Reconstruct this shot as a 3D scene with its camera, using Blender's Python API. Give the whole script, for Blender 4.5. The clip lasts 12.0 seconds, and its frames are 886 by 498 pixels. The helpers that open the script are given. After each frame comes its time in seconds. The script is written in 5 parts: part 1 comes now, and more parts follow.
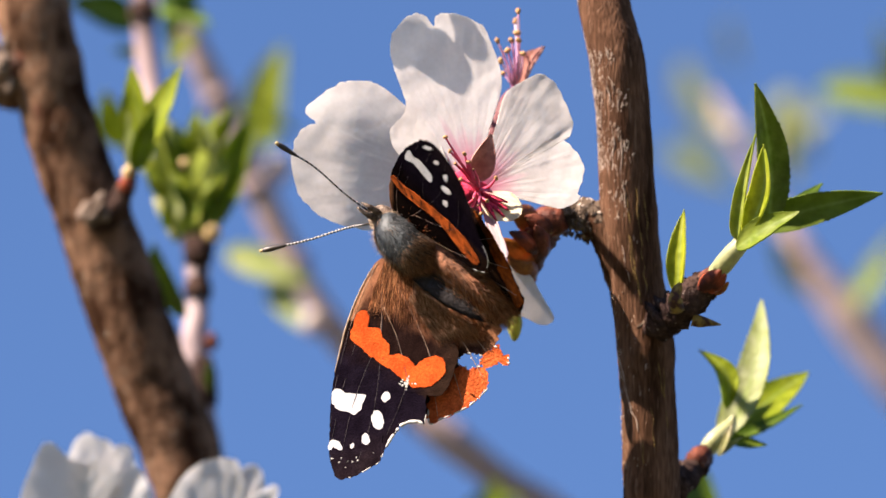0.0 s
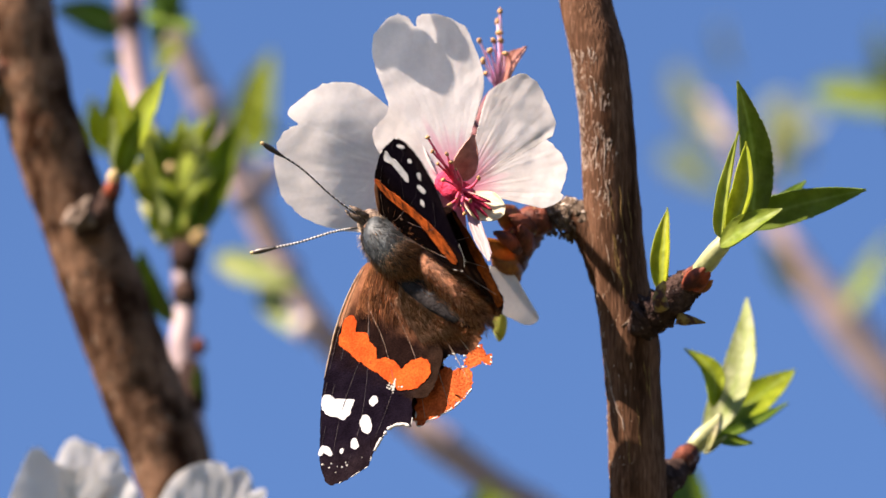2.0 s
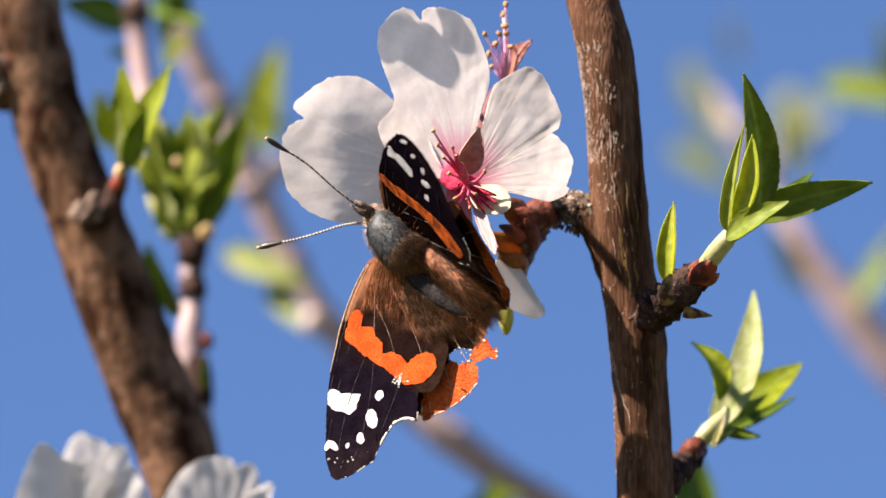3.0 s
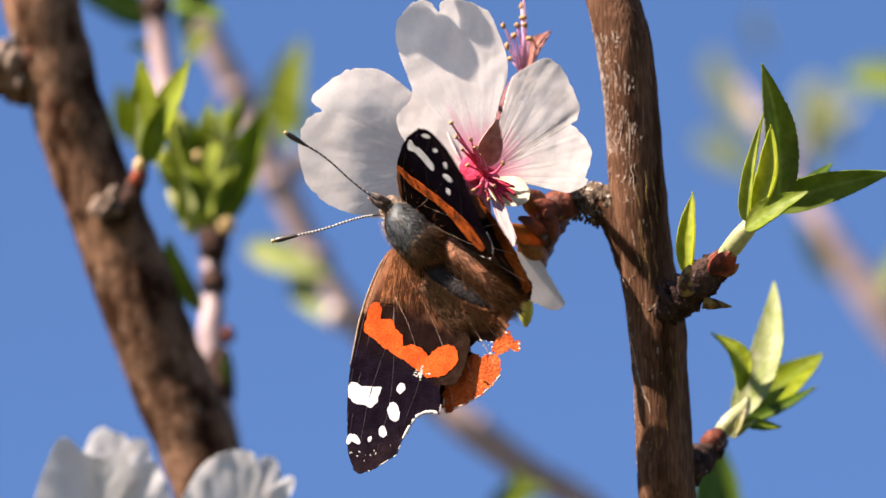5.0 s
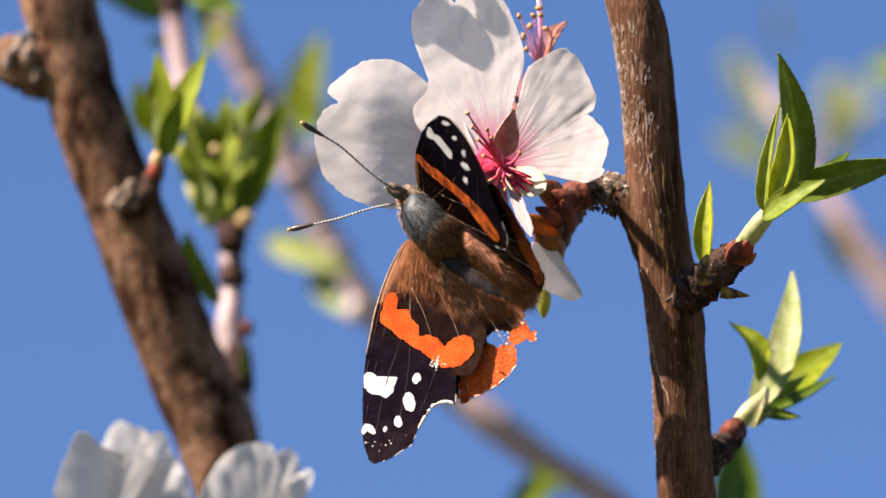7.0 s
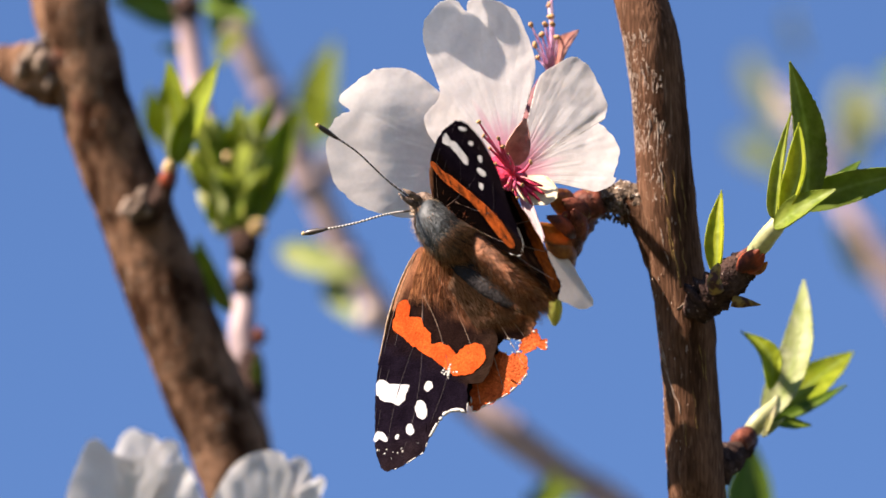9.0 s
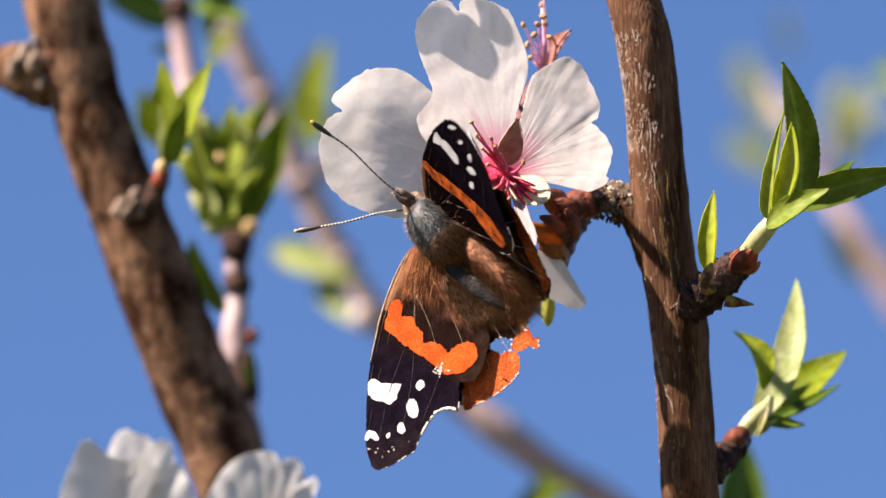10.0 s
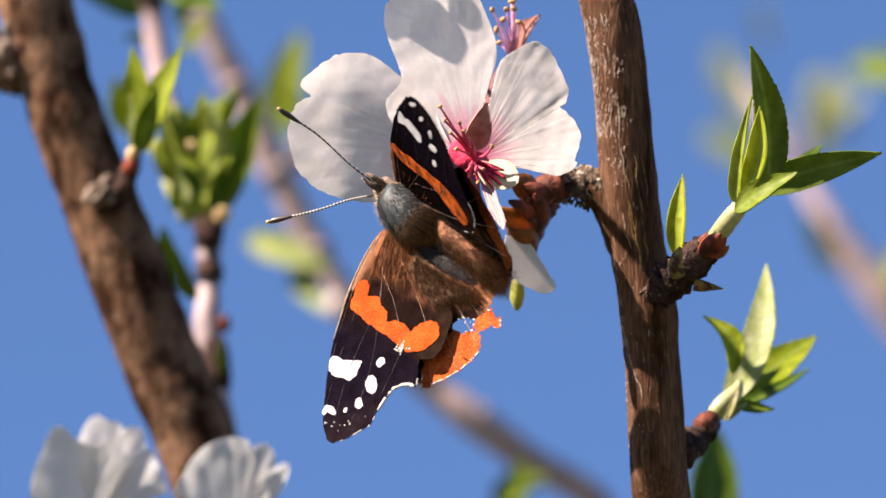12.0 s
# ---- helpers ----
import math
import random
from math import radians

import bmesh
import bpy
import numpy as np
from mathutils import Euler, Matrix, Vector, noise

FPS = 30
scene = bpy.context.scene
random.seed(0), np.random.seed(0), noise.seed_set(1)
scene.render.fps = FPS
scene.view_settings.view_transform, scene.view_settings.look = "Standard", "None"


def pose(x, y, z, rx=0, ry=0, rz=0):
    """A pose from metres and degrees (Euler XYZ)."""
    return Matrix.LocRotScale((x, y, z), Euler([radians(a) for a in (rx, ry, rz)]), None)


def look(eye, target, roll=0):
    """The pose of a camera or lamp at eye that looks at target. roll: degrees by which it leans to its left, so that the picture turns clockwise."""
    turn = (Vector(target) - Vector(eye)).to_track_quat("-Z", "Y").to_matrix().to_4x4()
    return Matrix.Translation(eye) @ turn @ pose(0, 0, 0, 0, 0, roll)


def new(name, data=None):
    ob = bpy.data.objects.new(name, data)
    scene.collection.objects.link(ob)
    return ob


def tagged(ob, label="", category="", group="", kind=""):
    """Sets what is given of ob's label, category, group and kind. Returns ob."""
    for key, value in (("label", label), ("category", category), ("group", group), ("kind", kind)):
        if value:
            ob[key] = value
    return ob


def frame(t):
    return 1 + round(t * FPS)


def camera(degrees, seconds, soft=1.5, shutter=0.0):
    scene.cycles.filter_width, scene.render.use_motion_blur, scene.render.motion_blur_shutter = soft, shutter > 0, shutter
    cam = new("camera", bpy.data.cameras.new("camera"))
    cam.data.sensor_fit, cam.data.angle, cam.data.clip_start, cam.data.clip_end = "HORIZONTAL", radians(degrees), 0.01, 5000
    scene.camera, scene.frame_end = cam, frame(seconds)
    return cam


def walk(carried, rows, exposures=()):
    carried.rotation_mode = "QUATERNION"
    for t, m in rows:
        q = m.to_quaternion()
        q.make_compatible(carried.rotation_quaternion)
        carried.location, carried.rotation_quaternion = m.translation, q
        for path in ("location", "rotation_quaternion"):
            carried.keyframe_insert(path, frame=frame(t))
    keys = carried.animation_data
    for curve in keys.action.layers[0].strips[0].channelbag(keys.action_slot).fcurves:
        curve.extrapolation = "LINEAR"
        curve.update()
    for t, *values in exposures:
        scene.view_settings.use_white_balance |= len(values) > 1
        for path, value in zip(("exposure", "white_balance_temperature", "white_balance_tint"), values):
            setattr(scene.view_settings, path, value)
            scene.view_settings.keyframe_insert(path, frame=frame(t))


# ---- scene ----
cam = camera(6.7527, 12.0, soft=1.6)
cam.data.dof.use_dof = True
cam.data.dof.focus_distance = 0.981
cam.data.dof.aperture_fstop = 18.5
walk(cam, [
    (0, look((0.00000, -0.86603, 1.45000), (0.00000, -0.00000, 1.95000), -0.000)),
    (0.5, look((0.00196, -0.86597, 1.44966), (0.00111, -0.00059, 1.95077), -0.071)),
    (1, look((0.00329, -0.86552, 1.45034), (0.00189, -0.00009, 1.95137), -0.273)),
    (1.5, look((0.00357, -0.86467, 1.44935), (0.00216, 0.00036, 1.95108), -0.377)),
    (2, look((0.00425, -0.86473, 1.44794), (0.00211, 0.00003, 1.95012), -0.474)),
    (2.5, look((0.00523, -0.86367, 1.44870), (0.00175, 0.00141, 1.95031), -0.509)),
    (4.5, look((0.00707, -0.86296, 1.44764), (-0.00057, 0.00209, 1.94927), -0.622)),
    (5, look((0.00830, -0.86222, 1.44856), (-0.00131, 0.00306, 1.94975), -0.646)),
    (5.5, look((0.00848, -0.86202, 1.44872), (-0.00157, 0.00326, 1.94989), -0.711)),
    (6, look((0.00954, -0.86120, 1.44829), (-0.00163, 0.00406, 1.94948), -0.798)),
    (6.5, look((0.00946, -0.86092, 1.44731), (-0.00280, 0.00379, 1.94945), -0.774)),
    (7, look((0.00994, -0.86033, 1.44739), (-0.00365, 0.00450, 1.94927), -0.830)),
    (9, look((0.01126, -0.86096, 1.44776), (-0.00513, 0.00357, 1.95006), -0.680)),
    (9.5, look((0.01178, -0.86075, 1.44734), (-0.00445, 0.00357, 1.95003), -0.666)),
    (10, look((0.01126, -0.86063, 1.44805), (-0.00418, 0.00396, 1.95029), -0.778)),
    (10.5, look((0.01164, -0.86160, 1.44674), (-0.00336, 0.00272, 1.94945), -0.761)),
    (11, look((0.01305, -0.86100, 1.44591), (-0.00196, 0.00288, 1.94937), -0.766)),
    (11.5, look((0.01329, -0.86059, 1.44552), (-0.00106, 0.00357, 1.94855), -0.802)),
    (12, look((0.01459, -0.85996, 1.44486), (-0.00013, 0.00415, 1.94797), -0.912)),
])

# ---- light ----
UP = radians(30)                       # the lens points this far above the horizon
BASE = Matrix.Translation((0, 0, 1.95)) @ Matrix.Rotation(UP, 4, "X")
FAR = 1.0                              # lens to blossom, metres
SUN = (BASE.to_3x3() @ Vector((-0.655, -0.085, 0.745))).normalized()

world = bpy.data.worlds.new("sky")
scene.world = world
world.use_nodes = True
wn = world.node_tree
sky = wn.nodes.new("ShaderNodeTexSky")
sky.sky_type = "NISHITA"
sky.sun_disc = False
sky.sun_elevation = math.asin(SUN.z)
sky.sun_rotation = math.atan2(SUN.x, SUN.y)
sky.air_density = 0.9
sky.dust_density = 0.0
sky.ozone_density = 7.0
wn.links.new(sky.outputs[0], wn.nodes["Background"].inputs[0])
wn.nodes["Background"].inputs[1].default_value = 0.0497

sun = new("sun", bpy.data.lights.new("sun", "SUN"))
sun.data.energy = 5.0
sun.data.angle = radians(0.53)
sun.data.color = (1.0, 0.875, 0.70)
sun.matrix_world = Matrix.Translation((-2, -1, 5)) @ SUN.to_track_quat("Z", "Y").to_matrix().to_4x4()
scene.view_settings.exposure = 2.0
scene.view_settings.use_white_balance = True
scene.view_settings.white_balance_temperature = 6400
scene.view_settings.white_balance_tint = 17

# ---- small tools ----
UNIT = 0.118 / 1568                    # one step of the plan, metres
rng = random.Random(7)


def at(x, y, d=0.0):
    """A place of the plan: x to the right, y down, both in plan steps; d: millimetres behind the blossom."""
    k = (FAR + d / 1000) / FAR * UNIT
    return Vector(((x - 784) * k, d / 1000, (441 - y) * k))


def from_world(x, y, z):
    return BASE.inverted() @ Vector((x, y, z))


ORIGIN = {}


def thing(name, origin, label, category, group=""):
    ob = new(name)
    ob.empty_display_size = 0.005
    ob.matrix_world = BASE @ Matrix.Translation(origin)
    ORIGIN[ob] = origin.copy()
    return tagged(ob, label, category, group)


def part(name, mesh, material, parent, label="", pivot=None, kind=""):
    """Links a (verts, faces[, colours]) triple as one mesh object under its thing or part."""
    verts, faces = mesh[0], mesh[1]
    base = ORIGIN[parent]
    o = base if pivot is None else pivot
    me = bpy.data.meshes.new(name)
    me.from_pydata([tuple(v - o) for v in verts], [], faces)
    if len(mesh) > 2:
        col = me.color_attributes.new("tone", "FLOAT_COLOR", "POINT")
        col.data.foreach_set("color", [c for rgb in mesh[2] for c in (*rgb, 1.0)])
    me.polygons.foreach_set("use_smooth", [True] * len(me.polygons))
    me.materials.append(material)
    ob = new(name, me)
    ob.parent = parent
    ob.location = o - base
    ORIGIN[ob] = o
    if label:
        ob["label"] = label
    if kind:
        ob["kind"] = kind
    return ob


def spline(points, n):
    """Catmull-Rom through points (tuples or vectors of any size), n samples a span."""
    p = [np.array(q, float) for q in points]
    p = [2 * p[0] - p[1]] + p + [2 * p[-1] - p[-2]]
    out = []
    for i in range(1, len(p) - 2):
        for k in range(n):
            t = k / n
            out.append(0.5 * ((2 * p[i]) + (p[i + 1] - p[i - 1]) * t + (2 * p[i - 1] - 5 * p[i] + 4 * p[i + 1] - p[i + 2]) * t * t
                              + (3 * p[i] - p[i - 1] - 3 * p[i + 1] + p[i + 2]) * t ** 3))
    out.append(p[-2])
    return out


def closed(points, n):
    """A smooth closed outline through 2D points."""
    m = len(points)
    p = [np.array(q, float) for q in points]
    out = []
    for i in range(m):
        a, b, c, d = p[i - 1], p[i], p[(i + 1) % m], p[(i + 2) % m]
        for k in range(n):
            t = k / n
            out.append(0.5 * (2 * b + (c - a) * t + (2 * a - 5 * b + 4 * c - d) * t * t + (3 * b - a - 3 * c + d) * t ** 3))
    return out


def tube(points, radii, n=6, seg=12, rough=0.0, grain=300.0, seed=0.0):
    """A swept round body through points with radii (metres), with uneven skin and closed ends."""
    path = spline([(*p, r) for p, r in zip(points, radii)], n)
    c = [Vector(q[:3]) for q in path]
    verts, faces = [], []
    side = None
    for i, q in enumerate(path):
        tan = (c[min(i + 1, len(c) - 1)] - c[max(i - 1, 0)]).normalized()
        if side is None:
            side = tan.cross(Vector((0.3, 1, 0.2))).normalized()
        side = (side - tan * side.dot(tan)).normalized()
        other = tan.cross(side)
        for k in range(seg):
            a = 2 * math.pi * k / seg
            d = side * math.cos(a) + other * math.sin(a)
            r = max(q[3], 1e-6)
            if rough:
                v = c[i] + d * r
                r *= 1 + rough * (noise.noise(v * grain + Vector((seed, 0, 0))) + 0.5 * noise.noise(v * grain * 2.7 + Vector((0, seed, 0))))
            verts.append(c[i] + d * r)
    for i in range(len(c) - 1):
        for k in range(seg):
            a, b = i * seg + k, i * seg + (k + 1) % seg
            faces.append((a, b, b + seg, a + seg))
    faces.append(tuple(range(seg))[::-1])
    faces.append(tuple(range((len(c) - 1) * seg, len(c) * seg)))
    return verts, faces


def lump(centre, axes, rough=0.0, grain=400.0, rings=10, seg=14, seed=0.0):
    """A rounded, uneven body; axes: three vectors from its centre to its surface."""
    verts, faces = [], []
    for i in range(rings + 1):
        th = math.pi * i / rings
        for k in range(seg):
            ph = 2 * math.pi * k / seg
            d = axes[0] * math.cos(th) + (axes[1] * math.cos(ph) + axes[2] * math.sin(ph)) * math.sin(th)
            v = centre + d
            verts.append(v + d * rough * noise.noise(v * grain + Vector((seed, seed, 0))))
    for i in range(rings):
        for k in range(seg):
            a, b = i * seg + k, i * seg + (k + 1) % seg
            faces.append((a, b, b + seg, a + seg))
    return verts, faces


def join(*meshes):
    verts, faces, tones = [], [], []
    for m in meshes:
        o = len(verts)
        verts += m[0]
        faces += [tuple(i + o for i in f) for f in m[1]]
        if len(m) > 2:
            tones += m[2]
    return (verts, faces, tones) if tones else (verts, faces)


def skin(grid, thick, tones=None):
    """A sheet with real thickness from a grid of points (rows of equal length)."""
    nu, nv = len(grid), len(grid[0])
    top = [p for row in grid for p in row]
    nor = []
    for i in range(nu):
        for k in range(nv):
            a = grid[min(i + 1, nu - 1)][k] - grid[max(i - 1, 0)][k]
            b = grid[i][min(k + 1, nv - 1)] - grid[i][max(k - 1, 0)]
            n = a.cross(b)
            nor.append(n.normalized() if n.length > 1e-14 else Vector((0, -1, 0)))
    bot = [p - n * thick for p, n in zip(top, nor)]
    faces, m = [], nu * nv
    for i in range(nu - 1):
        for k in range(nv - 1):
            a = i * nv + k
            q = (a, a + 1, a + nv + 1, a + nv)
            faces.append(q[::-1])
            faces.append(tuple(j + m for j in q))
    rim = [k for k in range(nv)] + [i * nv + nv - 1 for i in range(1, nu)] + [(nu - 1) * nv + k for k in range(nv - 2, -1, -1)] + [i * nv for i in range(nu - 2, 0, -1)]
    k = len(rim)
    for i in range(k):
        j = (i + 1) % k
        faces.append((2 * m + i, 2 * m + j, 2 * m + k + j, 2 * m + k + i))
    verts = top + bot + [top[i] for i in rim] + [bot[i] for i in rim]
    return (verts, faces, list(tones) * 2 + [tones[i] for i in rim] * 2) if tones else (verts, faces)


# ---- materials ----
DEPTH = 0.8                            # how deep all swatches below are laid on


def material(name, base=(0.5, 0.5, 0.5), other=None, scale=500.0, rough=0.6, bump=0.0, bump_scale=1500.0, through_light=0.0,
             tone=False, stretch=(1, 1, 1), spec=0.5, fine=0.15, shade_between=(0.35, 0.65), clear=0.0, fleck=None, fleck_scale=900.0, fleck_from=0.62, fleck_stretch=None, strands=False):
    """A surface of two mixed colours in patches, with fine grain, relief and, for leaves and petals, light passing through."""
    m = bpy.data.materials.new(name)
    m.use_nodes = True
    nt = m.node_tree
    nd, ln = nt.nodes, nt.links
    bs = nd["Principled BSDF"]
    bs.inputs["Roughness"].default_value = rough
    bs.inputs["Specular IOR Level"].default_value = spec
    if spec < 0.05:
        bs.inputs["IOR"].default_value = 1.02
    co = nd.new("ShaderNodeTexCoord")
    mp = nd.new("ShaderNodeMapping")
    mp.inputs["Scale"].default_value = stretch
    ln.new(co.outputs["Object"], mp.inputs[0])
    n1 = nd.new("ShaderNodeTexNoise")
    n1.inputs["Scale"].default_value = scale
    n1.inputs["Detail"].default_value = 5
    ln.new(mp.outputs[0], n1.inputs["Vector"])
    ramp = nd.new("ShaderNodeMapRange")
    ramp.inputs["From Min"].default_value, ramp.inputs["From Max"].default_value = shade_between
    ln.new(nd.new("ShaderNodeNewGeometry").outputs["Random Per Island"] if strands else n1.outputs["Fac"], ramp.inputs["Value"])
    mix = nd.new("ShaderNodeMix")
    mix.data_type = "RGBA"
    ln.new(ramp.outputs[0], mix.inputs["Factor"])
    if tone:
        at_ = nd.new("ShaderNodeAttribute")
        at_.attribute_name = "tone"
        dark = nd.new("ShaderNodeMix")
        dark.data_type, dark.blend_type = "RGBA", "MULTIPLY"
        dark.inputs["Factor"].default_value = 1.0
        dark.inputs[7].default_value = (*(other or (0.8, 0.8, 0.8)), 1)
        ln.new(at_.outputs["Color"], dark.inputs[6])
        ln.new(at_.outputs["Color"], mix.inputs[6])
        ln.new(dark.outputs[2], mix.inputs[7])
    else:
        mix.inputs[6].default_value = (*base, 1)
        mix.inputs[7].default_value = (*(other or [c * 0.7 for c in base]), 1)
    n2 = nd.new("ShaderNodeTexNoise")
    n2.inputs["Scale"].default_value = bump_scale
    n2.inputs["Detail"].default_value = 4
    ln.new(mp.outputs[0], n2.inputs["Vector"])
    grain = nd.new("ShaderNodeMapRange")
    grain.inputs["From Min"].default_value, grain.inputs["From Max"].default_value = 0.3, 0.7
    grain.inputs["To Min"].default_value, grain.inputs["To Max"].default_value = DEPTH * (1 - fine), DEPTH * (1 + fine)
    ln.new(n2.outputs["Fac"], grain.inputs["Value"])
    mul = nd.new("ShaderNodeVectorMath")
    mul.operation = "SCALE"
    tinted = mix.outputs[2]
    if fleck:
        n3 = nd.new("ShaderNodeTexNoise")
        n3.inputs["Scale"].default_value = fleck_scale
        n3.inputs["Detail"].default_value = 3
        if fleck_stretch:
            mp3 = nd.new("ShaderNodeMapping")
            mp3.inputs["Scale"].default_value = fleck_stretch
            ln.new(co.outputs["Object"], mp3.inputs[0])
            ln.new(mp3.outputs[0], n3.inputs["Vector"])
        else:
            ln.new(mp.outputs[0], n3.inputs["Vector"])
        cut = nd.new("ShaderNodeMapRange")
        cut.inputs["From Min"].default_value, cut.inputs["From Max"].default_value = fleck_from, fleck_from + 0.08
        ln.new(n3.outputs["Fac"], cut.inputs["Value"])
        fl = nd.new("ShaderNodeMix")
        fl.data_type = "RGBA"
        fl.inputs[7].default_value = (*fleck, 1)
        ln.new(cut.outputs[0], fl.inputs["Factor"])
        ln.new(tinted, fl.inputs[6])
        tinted = fl.outputs[2]
    ln.new(tinted, mul.inputs[0])
    ln.new(grain.outputs[0], mul.inputs["Scale"])
    ln.new(mul.outputs[0], bs.inputs["Base Color"])
    if bump:
        bp = nd.new("ShaderNodeBump")
        bp.inputs["Strength"].default_value = bump
        bp.inputs["Distance"].default_value = 0.0005
        ln.new(n2.outputs["Fac"], bp.inputs["Height"])
        ln.new(bp.outputs[0], bs.inputs["Normal"])
    if through_light:
        tr = nd.new("ShaderNodeBsdfTranslucent")
        ln.new(mul.outputs[0], tr.inputs["Color"])
        ms = nd.new("ShaderNodeMixShader")
        ms.inputs[0].default_value = through_light
        ln.new(bs.outputs[0], ms.inputs[1])
        ln.new(tr.outputs[0], ms.inputs[2])
        ln.new(ms.outputs[0], nd["Material Output"].inputs["Surface"])
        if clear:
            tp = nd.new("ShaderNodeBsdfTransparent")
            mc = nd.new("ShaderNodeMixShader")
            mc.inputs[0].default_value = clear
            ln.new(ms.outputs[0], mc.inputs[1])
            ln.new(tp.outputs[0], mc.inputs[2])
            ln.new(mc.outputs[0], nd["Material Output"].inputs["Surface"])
    return m


BARK = material("branch_bark", (0.158, 0.082, 0.050), (0.040, 0.019, 0.011), 420, 0.65, 0.6, 3200, shade_between=(0.30, 0.70), stretch=(1, 1, 0.13), fine=0.45, spec=0.04, fleck=(0.20, 0.115, 0.075), fleck_scale=2600, fleck_from=0.60, fleck_stretch=(1, 1, 0.08))
BARK_GREY = material("grey_brown_bark", (0.205, 0.116, 0.072), (0.030, 0.014, 0.008), 260, 0.75, 0.8, 1200, shade_between=(0.37, 0.63), stretch=(1, 1, 0.5), fine=0.4, spec=0.04, fleck=(0.34, 0.27, 0.21), fleck_scale=1500, fleck_from=0.65)
SPUR = material("dark_spur_bark", (0.085, 0.052, 0.042), (0.03, 0.019, 0.018), 500, 0.7, 1.0, 1800, fine=0.4, spec=0.04, fleck=(0.28, 0.23, 0.2), fleck_scale=1400, fleck_from=0.66)
SPUR_GREY = material("grey_spur_bark", (0.20, 0.145, 0.105), (0.06, 0.042, 0.033), 600, 0.8, 1.0, 1500, fine=0.45, spec=0.04, fleck=(0.42, 0.36, 0.31), fleck_scale=1500, fleck_from=0.58)
KNOB = material("pale_bark_knob", (0.32, 0.24, 0.19), (0.07, 0.047, 0.035), 500, 0.8, 0.9, 1500, fine=0.4, spec=0.05)
TWIG_PALE = material("pale_pink_twig", (0.32, 0.235, 0.232), (0.23, 0.16, 0.158), 150, 0.6, 0.3, 800, fine=0.15, spec=0.1)
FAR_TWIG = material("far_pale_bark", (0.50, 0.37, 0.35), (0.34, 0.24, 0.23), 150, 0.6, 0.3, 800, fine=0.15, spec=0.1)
TWIG = material("lilac_twig", (0.33, 0.235, 0.235), (0.21, 0.145, 0.15), 150, 0.6, 0.3, 800, fine=0.15)
BUD = material("brown_bud_scale", (0.20, 0.060, 0.036), (0.05, 0.017, 0.013), 600, 0.5, 0.6, 1800, fine=0.3, fleck=(0.3, 0.2, 0.08), fleck_scale=1500, fleck_from=0.66, spec=0.1)
RUST = material("rust_bud_scale", (0.28, 0.055, 0.022), (0.07, 0.02, 0.014), 420, 0.5, 0.4, 1500, through_light=0.08, spec=0.15, shade_between=(0.42, 0.58))
AMBER = material("amber_bud_scale", (0.64, 0.25, 0.035), (0.36, 0.09, 0.018), 350, 0.4, 0.3, 1500, through_light=0.5)
AMBER_BROWN = material("amber_brown_scale", (0.52, 0.19, 0.03), (0.20, 0.055, 0.018), 600, 0.4, 0.4, 1500, through_light=0.35)
SPOTTED = material("spotted_bud", (0.26, 0.17, 0.045), (0.06, 0.026, 0.02), 900, 0.5, 0.4, 1800, shade_between=(0.44, 0.56), spec=0.1)
LEAF = material("young_leaf", tone=True, other=(0.72, 0.80, 0.42), scale=350, rough=0.5, bump=0.35, bump_scale=1100, through_light=0.5, fine=0.12, spec=0.18)
PETAL = material("petal", tone=True, other=(0.96, 0.94, 0.93), scale=180, rough=0.6, bump=0.06, bump_scale=1600, through_light=0.5, fine=0.035, spec=0.25)
# part clear, so that the unseen blossom throws a paler shade
PETAL_CLEAR = material("part_clear_petal", tone=True, other=(0.94, 0.93, 0.95), scale=180, rough=0.65, bump=0.1, bump_scale=800, through_light=0.5, fine=0.03, spec=0.25, clear=0.42)
FILAMENT = material("pink_filament", (0.80, 0.07, 0.16), (0.85, 0.16, 0.28), 400, 0.5, through_light=0.3)
ANTHER = material("yellow_brown_anther", (0.55, 0.30, 0.10), (0.35, 0.16, 0.06), 1500, 0.7, 0.4, 4000)
CRIMSON = material("crimson_cup", (0.68, 0.05, 0.11), (0.45, 0.025, 0.06), 900, 0.8, 0.8, 2500, spec=0.1)
SEPAL = material("red_brown_sepal", (0.52, 0.24, 0.18), (0.34, 0.13, 0.10), 500, 0.6, 0.4, 1800, through_light=0.15)
DARK_RED = material("dark_red_calyx", (0.16, 0.03, 0.035), (0.09, 0.02, 0.025), 500, 0.7, 0.4, 1800)
FILAMENT_PALE = material("pale_pink_filament", (0.90, 0.50, 0.72), (0.88, 0.72, 0.84), 400, 0.5, through_light=0.45)
WING = material("wing_scales", tone=True, other=(0.62, 0.6, 0.62), scale=700, rough=0.8, bump=0.35, bump_scale=5000, fine=0.35, spec=0.04)
ORANGE = material("orange_wing_scales", (0.55, 0.090, 0.017), (0.42, 0.058, 0.012), 450, 0.7, 0.25, 4000, fine=0.3, spec=0.04, fleck=(0.30, 0.055, 0.018), fleck_scale=1600, fleck_from=0.66)
DULL = material("dull_orange_scales", (0.42, 0.085, 0.015), (0.12, 0.028, 0.008), 700, 0.7, 0.4, 4000, fine=0.35, spec=0.04, fleck=(0.05, 0.018, 0.01), fleck_scale=1100, fleck_from=0.56)
FRAYED = material("frayed_orange_scales", (0.54, 0.112, 0.03), (0.36, 0.062, 0.017), 700, 0.7, 0.5, 3000, fine=0.4, spec=0.04, fleck=(0.26, 0.06, 0.02), fleck_scale=1200, fleck_from=0.66)
